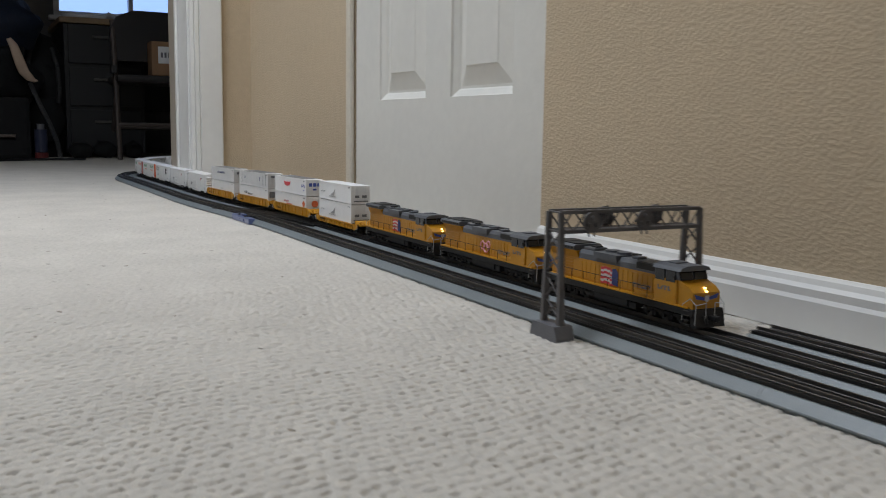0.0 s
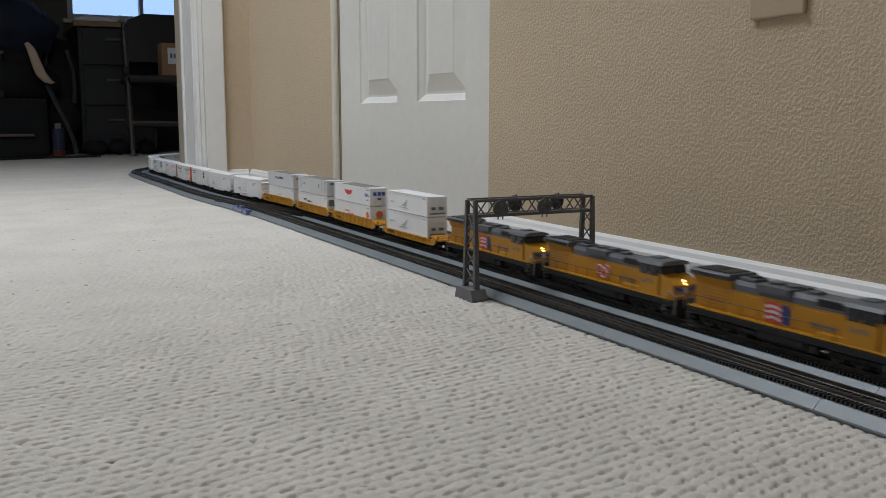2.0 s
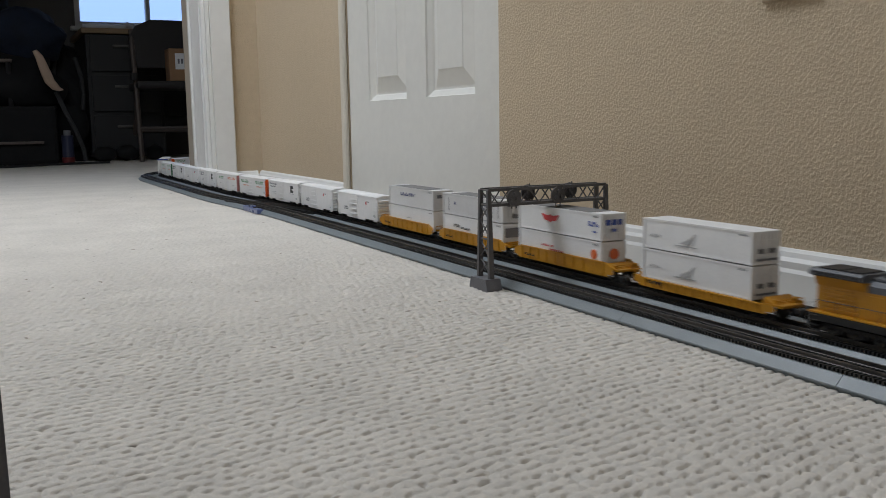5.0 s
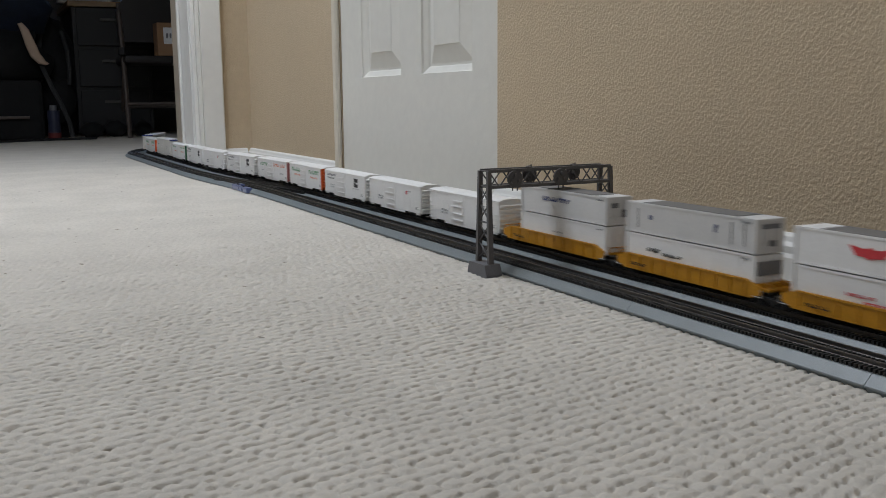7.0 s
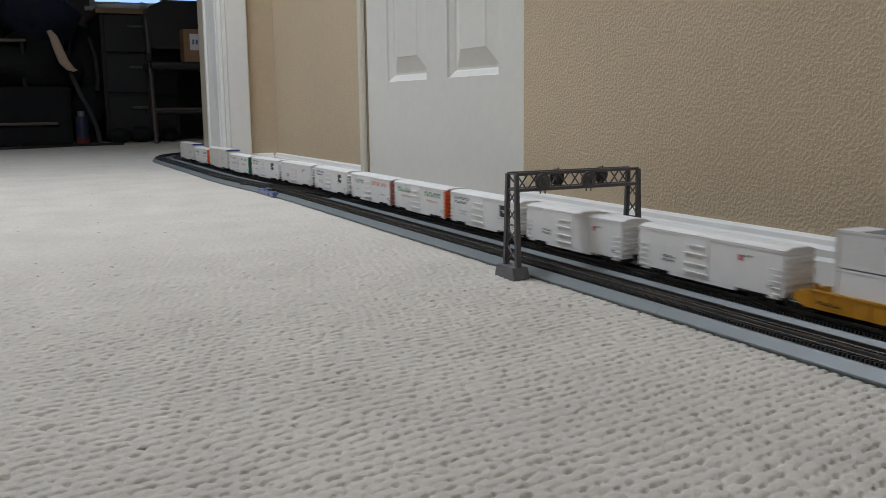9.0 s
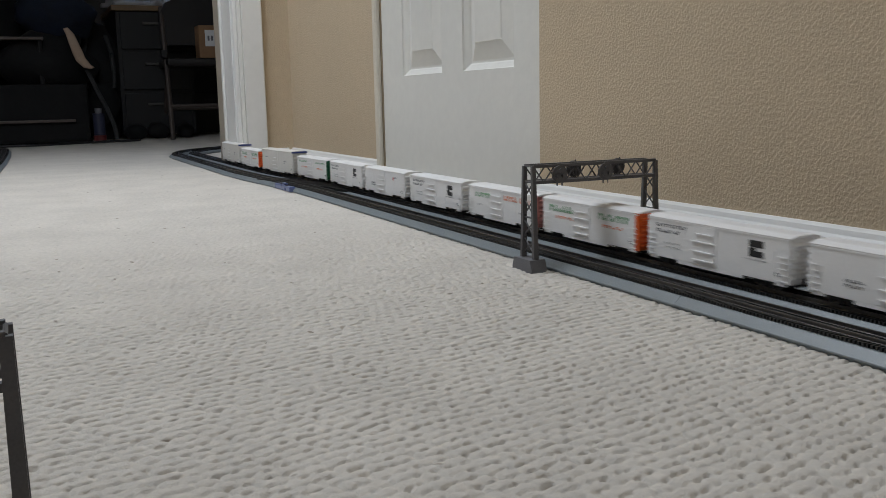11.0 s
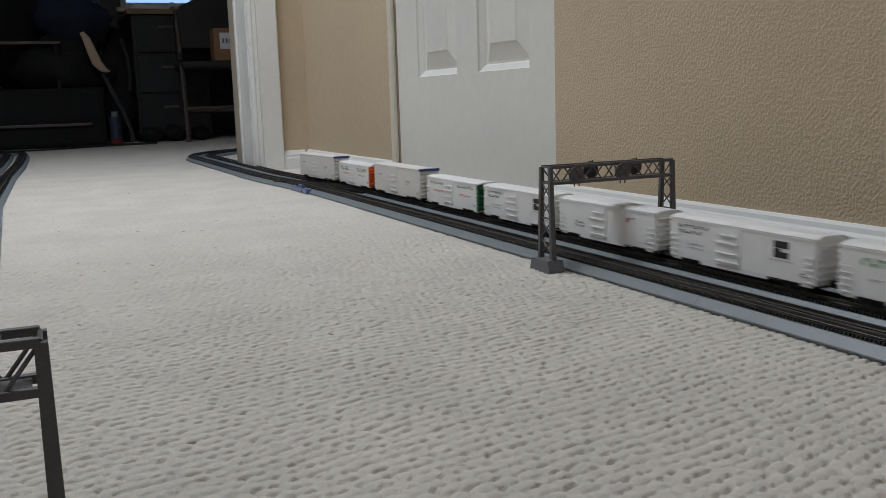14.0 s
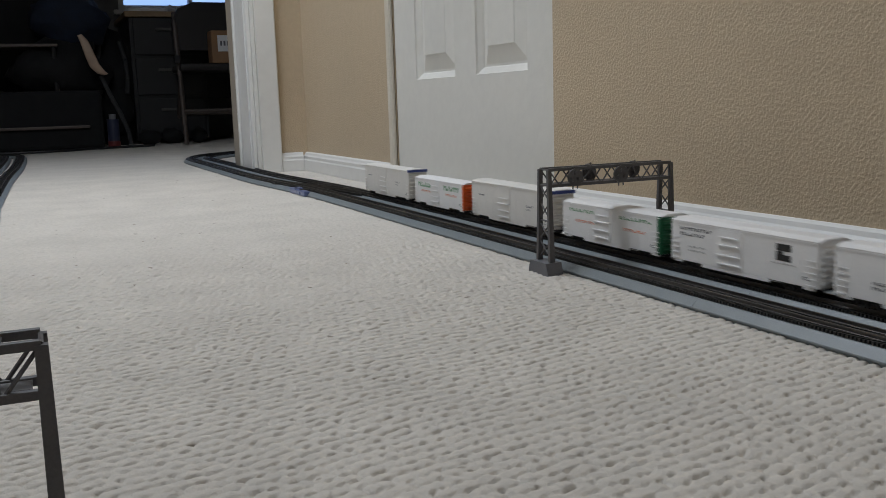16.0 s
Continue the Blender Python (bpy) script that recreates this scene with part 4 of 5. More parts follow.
    for sx in (-1, 1):
        both_sides(lambda s: box(bm, sx * (h - 0.010) - 0.006, sx * (h - 0.010) + 0.006, s * (W - 0.0006) - 0.0006, s * (W - 0.0006) + 0.0006, z0 - 0.0020, z0 + 0.0002))
    parts("side_sill", bm, paint, g)
    bm = B()
    box(bm, -h + 0.004, h - 0.004, -0.006, 0.006, z0 - 0.0035, z0 + 0.0002)
    box(bm, -0.024, 0.020, -0.0145, 0.0145, z0 - 0.0048, z0 + 0.0001, 0.0006)
    part("underframe", bm, BLACK, g)
    for x in (-h + 0.030, h - 0.030):
        truck(g, x, (-0.0098, 0.0098), WHEEL_SMALL, 0.0052)
    coupler(g, h + 0.0005, 1)
    coupler(g, -h - 0.0005, -1)

    def print_(name, m, rects, label=""):
        bm = B()
        for x0, x1, za, zb, n in rects:
            # local +y is the flank towards the wall, -y the flank towards the carpet
            both_sides(lambda s: bars(bm, *(sorted((x0, x1)) if s > 0 else sorted((x0, x1))), za, zb, s * (W + 0.00005), n, 1, 0.28 if n > 1 else 0.0))
        (parts if name == "badge" else part)(name, bm, m, g, label)
    f = h - 0.004
    print_("number", GREY_PRINT, [(f - 0.012, f - 0.005, 0.0135, 0.0175, 2)])
    if kind == "plain":
        print_("lettering", GREY_PRINT, [(-h * 0.62, -h * 0.42, 0.0215, 0.0245, 5), (-h * 0.62, -h * 0.42, 0.0175, 0.0205, 5), (h * 0.52, h * 0.64, 0.0365, 0.0390, 3)])
        print_("emblem", RED_LOGO, [(h * 0.46, h * 0.51, 0.0325, 0.0385, 1)])
    elif kind == "badge":
        print_("lettering", GREY_PRINT, [(-h * 0.86, -h * 0.38, 0.0385, 0.0425, 10), (-h * 0.86, -h * 0.48, 0.0330, 0.0370, 8)])
        print_("small_lettering", PALE_PRINT, [(-h * 0.72, -h * 0.46, 0.0225, 0.0245, 6), (-h * 0.72, -h * 0.46, 0.0185, 0.0205, 6), (h * 0.44, h * 0.74, 0.0235, 0.0250, 9)])
        print_("badge", BLACK_PRINT, [(h * 0.50, h * 0.68, 0.0345, 0.0420, 1), (h * 0.50, h * 0.68, 0.0260, 0.0325, 1), (h * 0.50, h * 0.585, 0.0315, 0.0350, 1)], "black square badge")
    elif kind in ("orange", "green"):
        big = kind == "orange"
        print_("green_lettering", GREEN_PRINT, [(-h * 0.84, -h * 0.24, 0.0330 if big else 0.0375, 0.0420, 8), (h * 0.24, h * 0.84, 0.0330 if big else 0.0375, 0.0420, 8)])
        print_("orange_lettering", ORANGE_PRINT, [(-h * 0.70, -h * 0.26, 0.0255, 0.0295, 7), (h * 0.32, h * 0.74, 0.0255, 0.0295, 7)])
    elif kind == "red":
        print_("green_lettering", GREEN_PRINT, [(-h * 0.78, -h * 0.30, 0.0330, 0.0410, 6), (-h * 0.26, -h * 0.02, 0.0350, 0.0410, 3)])
        print_("orange_lettering", ORANGE_PRINT, [(h * 0.10, h * 0.48, 0.0340, 0.0420, 5), (h * 0.54, h * 0.84, 0.0340, 0.0420, 4)])
        print_("small_lettering", PALE_PRINT, [(h * 0.52, h * 0.72, 0.0200, 0.0230, 4), (-h * 0.70, -h * 0.55, 0.0220, 0.0245, 4)])
    else:
        print_("lettering", GREY_PRINT, [(-h * 0.80, -h * 0.62, 0.0370, 0.0390, 6), (h * 0.46, h * 0.62, 0.0310, 0.0345, 3), (h * 0.46, h * 0.56, 0.0270, 0.0295, 2)])
    return g


def well_unit(L, spine=False):
    g = thing("well_car", "yellow model flat car with ribbed spine carrying stacked containers" if spine else "yellow model well car unit of an articulated set", "railcar", group="well cars")
    h, W = L / 2, 0.0172
    bm = B()
    for s in (-1, 1):
        y = s * W
        zt = 0.0150 if spine else 0.0215
        prism(bm, [(-h + 0.016, 0.0062), (h - 0.016, 0.0062), (h - 0.004, 0.0105), (h - 0.004, 0.0165), (h - 0.020, zt), (-h + 0.020, zt), (-h + 0.004, 0.0165), (-h + 0.004, 0.0105)], "y", min(y, y - s * 0.0016), max(y, y - s * 0.0016))
    parts("side_sill", bm, CAR_YELLOW, g)
    bm = B()
    for k in range(14 if spine else 10):
        x = -h + 0.022 + (L - 0.044) * k / (13 if spine else 9)
        both_sides(lambda s: box(bm, x - 0.0008, x + 0.0008, s * (W + 0.0002) - 0.0007, s * (W + 0.0002) + 0.0007, 0.0072, 0.0140 if spine else 0.0200))
    parts("side_post", bm, CAR_YELLOW, g)
    bm = B()
    both_sides(lambda s: box(bm, -h + 0.020, h - 0.020, s * (W + 0.0002) - 0.0009, s * (W + 0.0002) + 0.0009, (0.0138 if spine else 0.0203), (0.0150 if spine else 0.0218)))
    parts("top_chord", bm, CAR_YELLOW, g)
    part("well_floor", box(B(), -h + 0.012, h - 0.012, -W + 0.0020, W - 0.0020, 0.0100, 0.0122), BLACK, g)
    for s in (-1, 1):
        bm = B()
        box(bm, min(s * (h - 0.016), s * h), max(s * (h - 0.016), s * h), -0.013, 0.013, 0.0125, 0.0150, 0.0005)
        prism(bm, [(s * (h - 0.020), 0.0150), (s * (h - 0.006), 0.0150), (s * (h - 0.018), 0.0205)], "y", -0.015, 0.015)
        p = part("end_platform", bm, CAR_YELLOW, g)
        bm = B()
        disc(bm, (s * (h - 0.004), 0.008, 0.0180), "x", 0.0030, 0.0016, 14)
        rod(bm, (s * (h - 0.004), 0.008, 0.0148), (s * (h - 0.004), 0.008, 0.0180), 0.0008, 6)
        chain(bm, [(s * (h - 0.001), -0.0125, 0.0148), (s * (h - 0.001), -0.0125, 0.0200), (s * (h - 0.001), 0.0125, 0.0200), (s * (h - 0.001), 0.0125, 0.0148)], 0.0005, 5)
        part("brake_wheel", bm, CAR_YELLOW, p)
        for y in (-0.0105, -0.004, 0.0045, 0.0115):
            part("bracket", box(B(), s * (h - 0.009) - 0.0025, s * (h - 0.009) + 0.0025, y - 0.0014, y + 0.0014, 0.0150, 0.0150 + 0.0022 + 0.0018 * ((y * 1000) % 2 > 0.6), 0.0003), CAR_YELLOW, p)
        part("grab_iron", chain(B(), [(s * (h - 0.012), -W - 0.0008, 0.0085), (s * (h - 0.003), -W - 0.0008, 0.0085), (s * (h - 0.003), -W - 0.0008, 0.0148)], 0.0004, 5), PALE_PRINT, p)
        truck(g, s * (h - 0.004 if not spine else h - 0.026), (-0.0098, 0.0098), WHEEL_SMALL, 0.0052)
    bm = B()
    both_sides(lambda s: bars(bm, -h * 0.72, -h * 0.50, 0.0105, 0.0140, s * (W + 0.0011), 6))
    part("lettering", bm, BLACK_PRINT, g)
    if spine:
        coupler(g, h + 0.0005, 1)
        coupler(g, -h - 0.0005, -1)
    return g


def container(L, z, kind):
    words = {"plain": "plain white model shipping container", "bird": "white model container with red wing mark and blue end mark", "dot": "white model container with red lettering and round end mark",
             "posts": "pale grey model shipping container with panel posts and dark roof", "dark": "white model shipping container with dark lettering and a dark end panel", "name": "pale grey model shipping container with navy lettering", "crest": "white model shipping container with a grey crest"}
    g = thing("shipping_container", words[kind], "container", group="shipping containers")
    W, H = 0.0152, 0.0292
    h = L / 2
    paint = CONT_GREY if kind in ("posts", "name") else CONT_WHITE
    part("shell", box(B(), -h, h, -W, W, z, z + H, 0.0005), paint, g)
    bm = B()
    for sx in (-1, 1):
        for s in (-1, 1):
            box(bm, min(sx * h, sx * (h - 0.002)) - 0.0003, max(sx * h, sx * (h - 0.002)) + 0.0003, s * W - 0.0011, s * W + 0.0005 if s > 0 else s * W + 0.0011, z - 0.0001, z + H + 0.0002)
    parts("corner_post", bm, paint, g)
    bm = B()
    for s in (-1, 1):
        box(bm, -h, h, s * W - 0.0005, s * W + 0.0005, z + 0.0002, z + 0.0018)
        box(bm, -h, h, s * W - 0.0005, s * W + 0.0005, z + H - 0.0016, z + H + 0.0002)
    parts("side_rail", bm, paint, g)
    if kind in ("posts", "name", "bird"):
        part("roof_panel", box(B(), -h * 0.72, h * 0.72, -W + 0.001, W - 0.001, z + H + 0.0001, z + H + 0.0006), ROOF_GREY, g, "dull grey roof panel")
    bm = B()
    for y in (-0.0085, -0.0045, 0.0045, 0.0085):
        rod(bm, (h + 0.0006, y, z + 0.002), (h + 0.0006, y, z + H - 0.002), 0.0005, 5)
    for zz in (z + 0.008, z + 0.021):
        box(bm, h + 0.0002, h + 0.0010, -W + 0.002, W - 0.002, zz, zz + 0.0007)
    parts("door_bar", bm, paint, g)
    if kind in ("posts",):
        bm = B()
        for k in range(24):
            x = -h + 0.004 + (L - 0.008) * k / 23
            both_sides(lambda s: box(bm, x - 0.0005, x + 0.0005, s * W - 0.0004, s * W + 0.0004, z + 0.002, z + H - 0.0015))
        parts("side_rib", bm, paint, g)

    def side(name, m, rects, label=""):
        bm = B()
        for x0, x1, a, b, n in rects:
            both_sides(lambda s: bars(bm, x0, x1, z + a, z + b, s * (W + 0.0004), n, 1, 0.25 if n > 1 else 0))
        (parts if name == "crest" else part)(name, bm, m, g, label)

    def end(name, m, rects, label=""):
        bm = B()
        for y0, y1, a, b in rects:
            box(bm, h + 0.0010, h + 0.0015, y0, y1, z + a, z + b)
        part(name, bm, m, g, label)
    side("number", GREY_PRINT, [(h - 0.016, h - 0.006, 0.0245, 0.0265, 4)])
    if kind == "bird":
        bm = B()
        for s in (-1, 1):
            y = s * (W + 0.0004)
            a = (min(y, y + s * 0.0003), max(y, y + s * 0.0003))
            prism(bm, [(-0.034, z + 0.0215), (-0.020, z + 0.0195), (-0.0155, z + 0.0215), (-0.011, z + 0.0195), (0.003, z + 0.0215), (-0.003, z + 0.0140), (-0.011, z + 0.0135), (-0.0155, z + 0.0120), (-0.020, z + 0.0135), (-0.028, z + 0.0140)], "y", *a)
        parts("wing_mark", bm, RED_LOGO, g, "red spread-wing mark")
        side("side_mark", BLUE_PRINT, [(h - 0.024, h - 0.004, 0.0140, 0.0205, 3), (h - 0.016, h - 0.010, 0.0080, 0.0100, 1)])
        end("end_mark", BLUE_PRINT, [(-0.011, -0.005, 0.017, 0.023), (-0.003, 0.003, 0.017, 0.023), (0.005, 0.010, 0.017, 0.023), (-0.003, 0.003, 0.010, 0.013)], "blue mark on the end")
    elif kind == "dot":
        side("lettering", RED_LOGO, [(-0.034, -0.008, 0.0130, 0.0160, 8), (-0.018, 0.012, 0.0085, 0.0115, 9)])
        bm = B()
        disc(bm, (h + 0.0012, 0, z + 0.016), "x", 0.0060, 0.0008, 20)
        both_sides(lambda s: disc(bm, (h - 0.014, s * (W + 0.0005), z + 0.0150), "y", 0.0052, 0.0008, 20))
        part("round_mark", bm, ORANGE_LOGO, g, "red-orange round mark")
    elif kind == "posts":
        side("crest", NAVY, [(h * 0.42, h * 0.48, 0.012, 0.021, 2), (-h * 0.60, -h * 0.55, 0.014, 0.019, 1)])
        side("door_post", GREY_PRINT, [(-h * 0.80, -h * 0.785, 0.003, 0.026, 1), (h * 0.66, h * 0.672, 0.003, 0.026, 1), (h * 0.84, h * 0.852, 0.003, 0.026, 1)])
        end("end_mark", GREY_PRINT, [(-0.010, 0.010, 0.021, 0.025), (-0.002, 0.006, 0.006, 0.011)])
    elif kind == "dark":
        side("lettering", BLACK_PRINT, [(-h * 0.62, -h * 0.40, 0.0135, 0.0185, 4), (-h * 0.36, -h * 0.05, 0.0120, 0.0155, 8)])
        end("end_mark", GREY_PRINT, [(-0.013, 0.013, 0.012, 0.024)], "dark end panel")
    elif kind == "name":
        side("lettering", NAVY, [(-0.036, 0.018, 0.0155, 0.0215, 8)])
        end("end_mark", GREY_PRINT, [(-0.010, -0.002, 0.018, 0.023), (0.003, 0.010, 0.008, 0.016)])
    elif kind == "crest":
        bm = B()
        for s in (-1, 1):
            y = s * (W + 0.0004)
            a = (min(y, y + s * 0.0003), max(y, y + s * 0.0003))
            prism(bm, [(-0.020, z + 0.009), (-0.004, z + 0.009), (0.002, z + 0.020), (-0.005, z + 0.015)], "y", *a)
            prism(bm, [(-0.026, z + 0.0065), (0.004, z + 0.0065), (0.004, z + 0.0075), (-0.026, z + 0.0075)], "y", *a)
        parts("crest", bm, PALE_PRINT, g, "grey slanting crest")
        side("lettering", PALE_PRINT, [(-h * 0.86, -h * 0.62, 0.012, 0.015, 6)])
        end("end_mark", GREY_PRINT, [(-0.010, -0.003, 0.010, 0.014), (0.002, 0.010, 0.010, 0.014), (-0.012, 0.012, 0.0035, 0.0055)])
    else:
        side("lettering", PALE_PRINT, [(-h * 0.2, h * 0.05, 0.0125, 0.0145, 7)])
    return g


# things of the train with the place of their front and rear at the start, along the track
TRAIN = []


def join(ob, front, rear, bogie=0.030):
    TRAIN.append((ob, front + bogie, rear - bogie))


for front, emblem in ((-0.066, "flag"), (0.179, "ribbon"), (0.427, "flag")):
    join(locomotive(emblem), front - 0.003, front + 0.227, 0.04)
join(well_unit(0.196, True), 0.682, 0.878)
for z in (0.0150, 0.0453):
    join(container(0.148, z, "crest"), 0.714, 0.862)
for (a, b), (c, d), low, high in (((0.905, 1.116), (0.932, 1.103), "dot", "bird"), ((1.130, 1.330), (1.143, 1.314), "dark", "posts"), ((1.344, 1.555), (1.347, 1.512), "plain", "name")):
    join(well_unit(b - a), a, b)
    for z, kind in ((0.0124, low), (0.0427, high)):
        # a container turns with the well that carries it
        TRAIN.append((container(d - c, z, kind), (c + d) / 2 - 0.07, (c + d) / 2 + 0.07))
for front, kind in ((1.563, "plain"), (1.786, "plain"), (2.000, "badge"), (2.210, "orange"), (2.418, "red"), (2.636, "badge"), (2.855, "plain"), (3.066, "badge"), (3.278, "green"), (3.502, "blue"), (3.757, "orange"), (3.980, "blue")):
    join(reefer(kind), front, front + (0.226 if kind == "blue" else 0.193))


def on_track(s):
    """The place on the far main track at a way s along it, which counts as y on the straight."""
    r = 0.43
    if s <= Y_BEND:
        return X_FAR + swerve(s), s
    a = (s - Y_BEND) / r
    if a <= math.pi / 2:
        return CX - r * math.cos(a), Y_BEND + r * math.sin(a)
    return CX + (s - Y_BEND - r * math.pi / 2), Y_BEND + r


def motions():
    for ob, front, rear in TRAIN:
        rows = []
        for k in range(41):
            t = 0.4 * k
            gone = 0.200 * t + 0.00058 * t * t
            (x0, y0), (x1, y1) = on_track(rear - gone), on_track(front - gone)
            rows.append((t, pose((x0 + x1) / 2, (y0 + y1) / 2, RAIL_Z, 0, 0, math.degrees(math.atan2(y1 - y0, x1 - x0)))))
        walk(ob, rows)


# ---- far room ----
def folding_chair():
    c = thing("folding_chair", "brown metal folding chair with dark vinyl pads in the far room", "chair", pose(0.245, 4.32, 0))
    for x in (-0.22, 0.22):
        bm = B()
        chain(bm, [(x, -0.02, 0), (x, 0.05, 0.40), (x, 0.12, 0.70)], 0.013, 8)
        part("front_leg", bm, CHAIR_METAL, c)
        bm = B()
        chain(bm, [(x * 0.92, 0.42, 0), (x * 0.92, 0.10, 0.42)], 0.012, 8)
        part("rear_leg", bm, CHAIR_METAL, c)
    part("front_stretcher", rod(B(), (-0.22, 0.005, 0.175), (0.22, 0.005, 0.175), 0.010, 8), CHAIR_METAL, c)
    part("rear_stretcher", rod(B(), (-0.2, 0.30, 0.16), (0.2, 0.30, 0.16), 0.010, 8), CHAIR_METAL, c)
    part("seat", box(B(), -0.225, 0.225, -0.03, 0.36, 0.385, 0.425, 0.015), CHAIR_PAD, c)
    bm = B()
    prism(bm, [(-0.23, 0.50), (0.23, 0.50), (0.235, 0.66), (0.20, 0.72), (0.12, 0.755), (-0.12, 0.755), (-0.20, 0.72), (-0.235, 0.66)], "y", 0.10, 0.135)
    part("backrest", bm, CHAIR_PAD, c)
    part("hinge", box(B(), -0.245, -0.215, 0.02, 0.07, 0.43, 0.47, 0.004), BLACK, c)


def desk():
    d = thing("desk", "grey steel desk with an oak top under the window", "desk", pose(0.35, 4.95, 0))
    part("desktop", box(B(), -0.56, 0.75, -0.33, 0.33, 0.695, 0.725, 0.004), DESK_TOP, d)
    bd = part("body", box(B(), -0.54, -0.14, -0.31, 0.31, 0.02, 0.692, 0.003), SHADED_DESK_GREY, d)
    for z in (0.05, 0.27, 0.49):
        q = part("drawer", box(B(), -0.52, -0.16, -0.325, -0.311, z, z + 0.20, 0.003), SHADED_DESK_GREY, d)
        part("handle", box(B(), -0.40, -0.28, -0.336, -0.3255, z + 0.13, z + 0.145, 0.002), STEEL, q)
    part("side_panel", box(B(), 0.70, 0.74, -0.31, 0.31, 0.0, 0.692, 0.003), SHADED_DESK_GREY, d)
    part("back_panel", box(B(), -0.139, 0.699, 0.25, 0.27, 0.25, 0.692, 0.002), SHADED_DESK_GREY, d)


def clutter():
    random.seed(7)
    for i, (x, y, s) in enumerate(((-0.07, 4.80, 0.10), (0.06, 4.86, 0.12), (0.20, 4.82, 0.13), (0.36, 4.9, 0.12), (0.02, 5.02, 0.10))):
        bm = B()
        n = 6
        g = [[bm.verts.new(((u / n - 0.5) * s * 2.2, (v / n - 0.5) * s * 1.5, 0.02 + 0.05 * abs(noise.noise(Vector((u * 0.6 + i * 5, v * 0.6, 1)))))) for u in range(n + 1)] for v in range(n + 1)]
        for v in range(n):
            for u in range(n):
                bm.faces.new([g[v][u], g[v][u + 1], g[v + 1][u + 1], g[v + 1][u]])
        ext = bmesh.ops.extrude_face_region(bm, geom=list(bm.faces))
        for e in ext["geom"]:
            if isinstance(e, bmesh.types.BMVert):
                e.co.z -= 0.02 + 0.0
        bmesh.ops.recalc_face_normals(bm, faces=bm.faces)
        solid("crumpled_paper", bm, PAPER, "crumpled white paper lying on the desk", "paper", at=pose(x, y, 0.7255, 0, 0, i * 40), group="papers on the desk", smooth=True)
    b = thing("cardboard_box", "brown cardboard box with a white label standing on the chair", "box", pose(0.290, 4.35, 0.4255))
    part("carton", box(B(), -0.10, 0.10, -0.06, 0.06, 0, 0.17, 0.003), CARDBOARD, b)
    part("shipping_label", box(B(), -0.068, 0.04, -0.0625, -0.0605, 0.06, 0.145), PAPER, b, "white label")
    bm = B()
    for k in range(4):
        box(bm, -0.055 + 0.018 * k, -0.045 + 0.018 * k, -0.0635, -0.0628, 0.09, 0.115)
    part("label_print", bm, GREY_PRINT, b)
    # bottle
    s = thing("spray_bottle", "blue plastic bottle with grey cap and red base on the floor", "bottle", pose(-0.345, 4.25, 0))
    part("bottle_body", disc(B(), (0, 0, 0.092), "z", 0.029, 0.11, 20), BOTTLE_BLUE, s)
    part("red_base", disc(B(), (0, 0, 0.018), "z", 0.031, 0.036, 20), BOTTLE_RED, s)
    part("cap", disc(B(), (0, 0, 0.160), "z", 0.017, 0.026, 16), GREY_PRINT, s)
    # bags and gear heaped on a low black stand
    st = thing("equipment_stand", "low black stand with a pale metal bar", "stand", pose(-0.62, 4.45, 0))
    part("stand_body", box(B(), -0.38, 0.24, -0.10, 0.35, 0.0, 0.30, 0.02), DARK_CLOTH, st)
    part("bar", box(B(), -0.30, 0.17, -0.118, -0.103, 0.105, 0.120, 0.003), CHAIR_METAL, st, "pale metal bar")
    part("shelf", box(B(), -0.38, 0.05, -0.09, 0.30, 0.520, 0.535, 0.003), CHAIR_METAL, st)
    for x, y in ((-0.36, -0.07), (0.03, -0.07), (-0.36, 0.28), (0.03, 0.28)):
        part("upright", rod(B(), (x, y, 0.29), (x, y, 0.525), 0.012, 8), BLACK, st)
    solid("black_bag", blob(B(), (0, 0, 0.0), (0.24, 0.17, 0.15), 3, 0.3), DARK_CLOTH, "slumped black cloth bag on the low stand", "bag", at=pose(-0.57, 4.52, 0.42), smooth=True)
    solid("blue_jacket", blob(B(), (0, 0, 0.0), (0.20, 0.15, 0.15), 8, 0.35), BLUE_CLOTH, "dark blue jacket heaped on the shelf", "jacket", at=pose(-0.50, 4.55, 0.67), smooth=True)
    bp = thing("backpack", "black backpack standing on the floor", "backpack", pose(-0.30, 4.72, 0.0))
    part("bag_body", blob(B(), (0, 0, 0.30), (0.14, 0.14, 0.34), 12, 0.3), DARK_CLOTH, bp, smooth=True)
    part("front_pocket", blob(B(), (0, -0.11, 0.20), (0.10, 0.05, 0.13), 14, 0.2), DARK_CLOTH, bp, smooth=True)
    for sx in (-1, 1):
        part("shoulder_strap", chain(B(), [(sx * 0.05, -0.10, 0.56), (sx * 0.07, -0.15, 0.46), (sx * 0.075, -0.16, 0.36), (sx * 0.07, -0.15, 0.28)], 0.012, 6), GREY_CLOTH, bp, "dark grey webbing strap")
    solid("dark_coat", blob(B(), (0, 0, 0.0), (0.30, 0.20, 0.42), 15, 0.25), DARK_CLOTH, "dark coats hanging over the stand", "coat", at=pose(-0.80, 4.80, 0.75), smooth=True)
    k = thing("leather_strap", "pale curved leather strap hanging from the gear", "strap", pose(-0.435, 4.31, 0.0))
    bm = B()
    pts = [(-0.03, 0, 0.575), (-0.01, -0.01, 0.54), (0.012, -0.015, 0.47), (0.03, -0.01, 0.42), (0.06, 0, 0.385), (0.085, 0.01, 0.375)]
    zs = np.linspace(0, 5, 26)
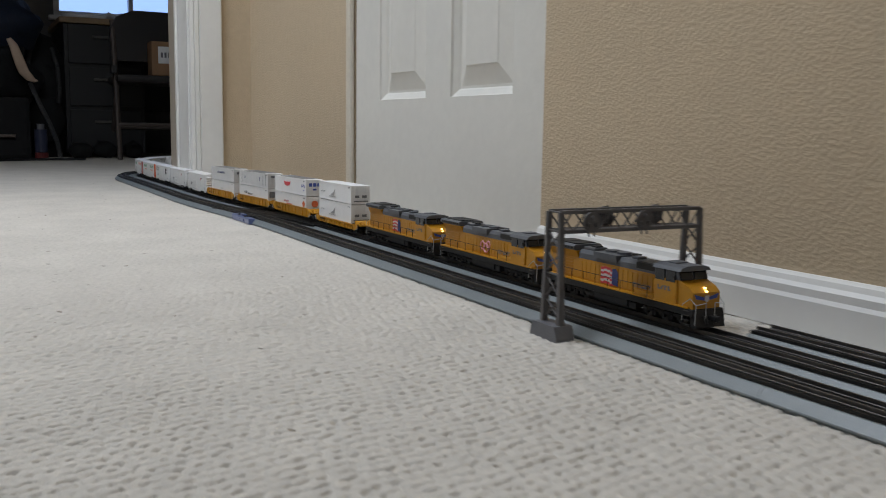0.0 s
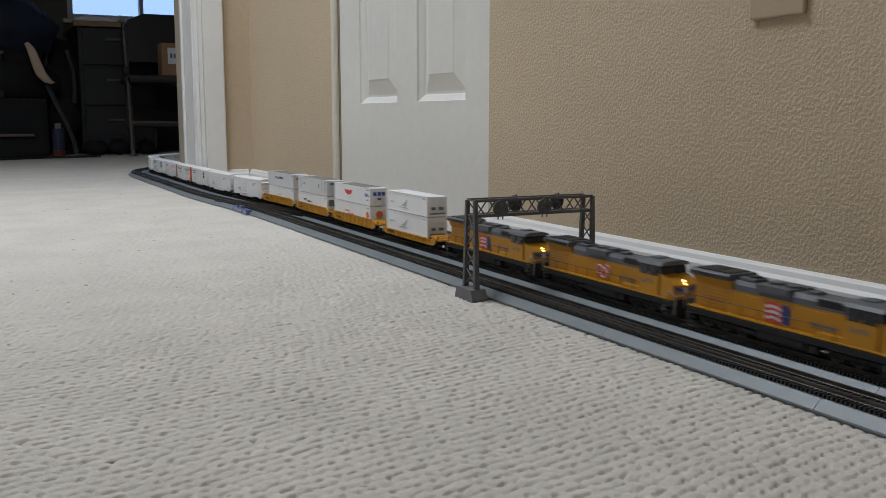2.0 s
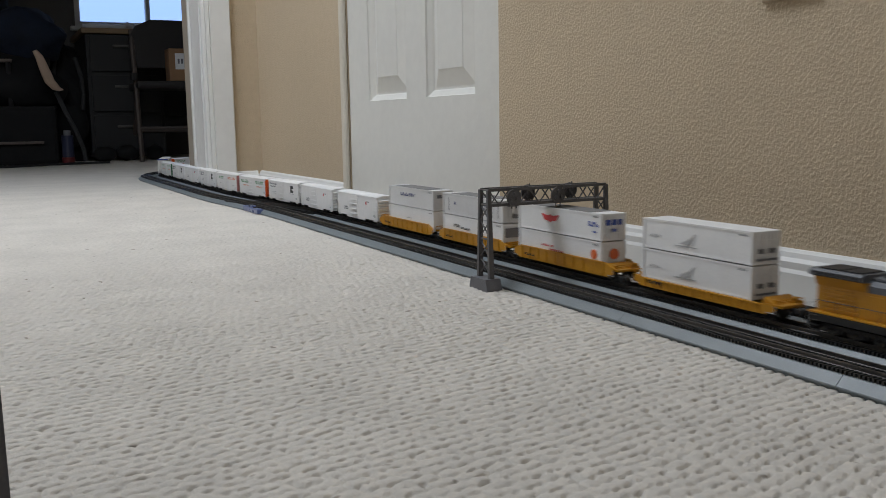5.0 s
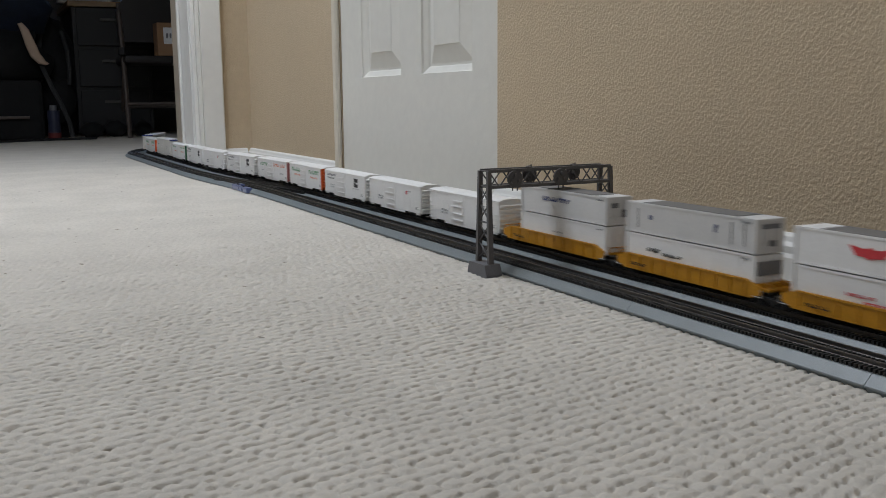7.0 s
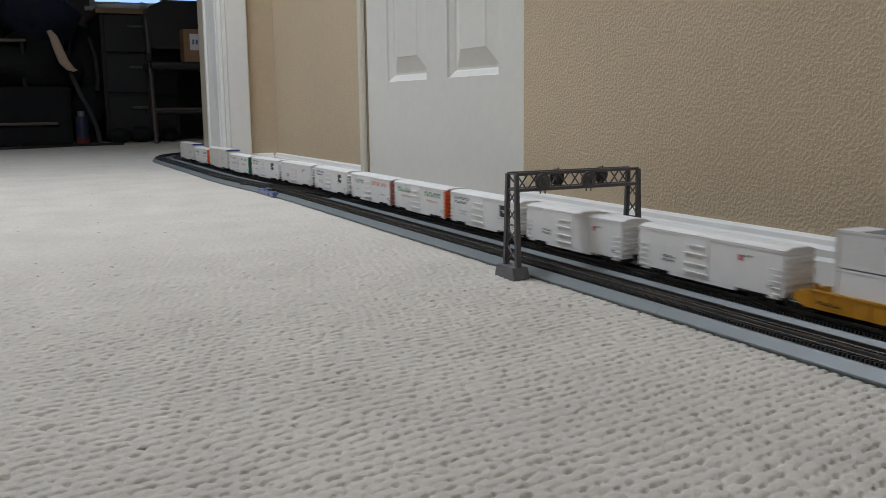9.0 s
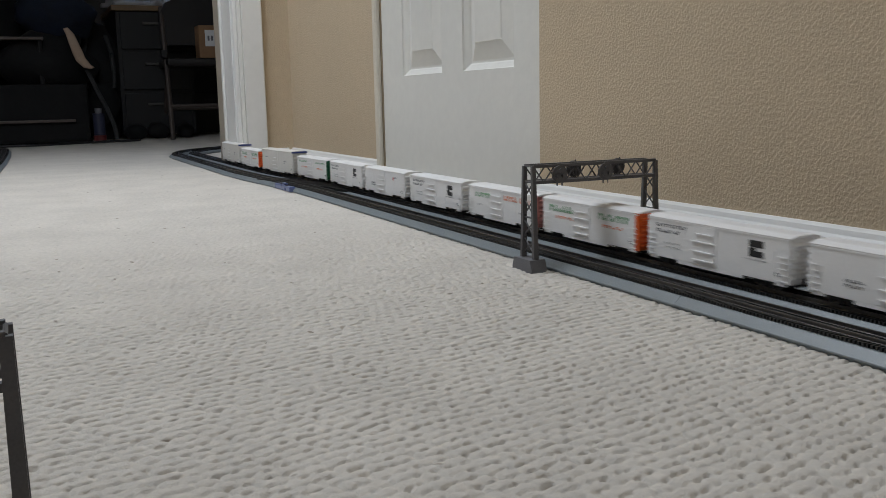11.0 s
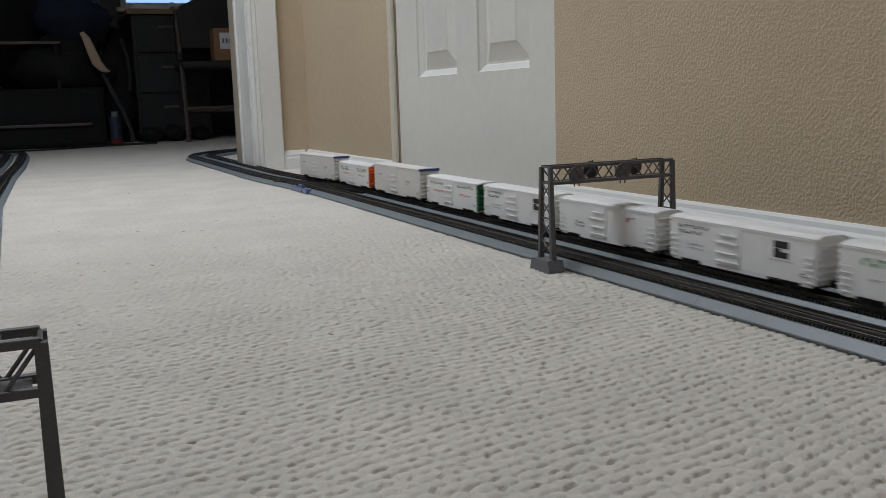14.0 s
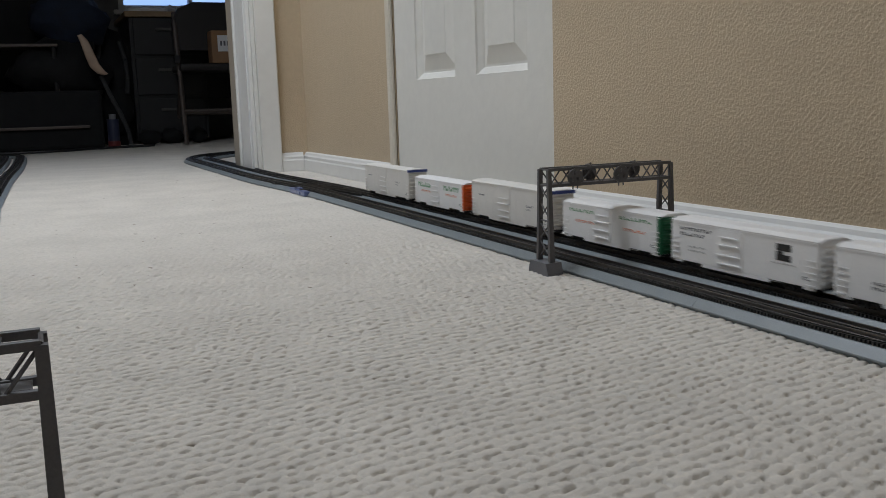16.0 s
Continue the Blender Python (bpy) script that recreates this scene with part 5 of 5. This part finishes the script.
    way = [tuple(float(np.interp(z, range(6), [p[a] for p in pts])) for a in range(3)) for z in zs]
    rings = []
    for (x, y, z), u in zip(way, zs):
        w = 0.007 + 0.016 * math.sin(math.pi * (u + 0.4) / 5.8)
        rings.append([bm.verts.new((x + w * math.cos(c), y + 0.006 * math.sin(c), z + 0.35 * w * math.cos(c))) for c in (math.tau * n / 10 for n in range(10))])
    for p, q in zip(rings, rings[1:]):
        for n in range(10):
            bm.faces.new([p[n], p[(n + 1) % 10], q[(n + 1) % 10], q[n]])
    bm.faces.new(rings[0][::-1]), bm.faces.new(rings[-1])
    bmesh.ops.recalc_face_normals(bm, faces=bm.faces)
    part("strap", bm, BONE, k, smooth=True)
    gs = thing("grey_strap", "grey webbing strap trailing to the floor", "strap", pose(-0.335, 4.36, 0))
    part("webbing", chain(B(), [(-0.04, 0, 0.37), (0.0, -0.02, 0.26), (0.04, -0.03, 0.17), (0.07, -0.04, 0.08), (0.08, -0.04, 0.012)], 0.012, 6), GREY_CLOTH, gs)
    for i, (x, y, sx) in enumerate(((-0.14, 4.86, 0.06), (-0.01, 4.93, 0.065), (0.13, 4.90, 0.05))):
        solid("dark_shoe", blob(B(), (0, 0, 0), (sx, 0.06, 0.045), 20 + i, 0.3, 2), DARK_CLOTH, "dark shoe lying on the floor under the desk", "shoe", at=pose(x, y - 0.35, 0.04), group="shoes", smooth=True)
    cu = bpy.data.curves.new("cable", "CURVE")
    cu.dimensions, cu.bevel_depth, cu.bevel_resolution = "3D", 0.006, 2
    sp = cu.splines.new("BEZIER")
    pts = [(-1.1, 3.95), (-0.85, 4.02), (-0.66, 4.02), (-0.42, 4.15), (-0.15, 4.22)]
    sp.bezier_points.add(len(pts) - 1)
    for bp, (x, y) in zip(sp.bezier_points, pts):
        bp.co = (x, y, 0.006)
        bp.handle_left_type = bp.handle_right_type = "AUTO"
    cu.materials.append(CABLE)
    tagged(new("power_cable", cu), "black power cable lying across the carpet", "cable")


folding_chair()
desk()
clutter()
motions()
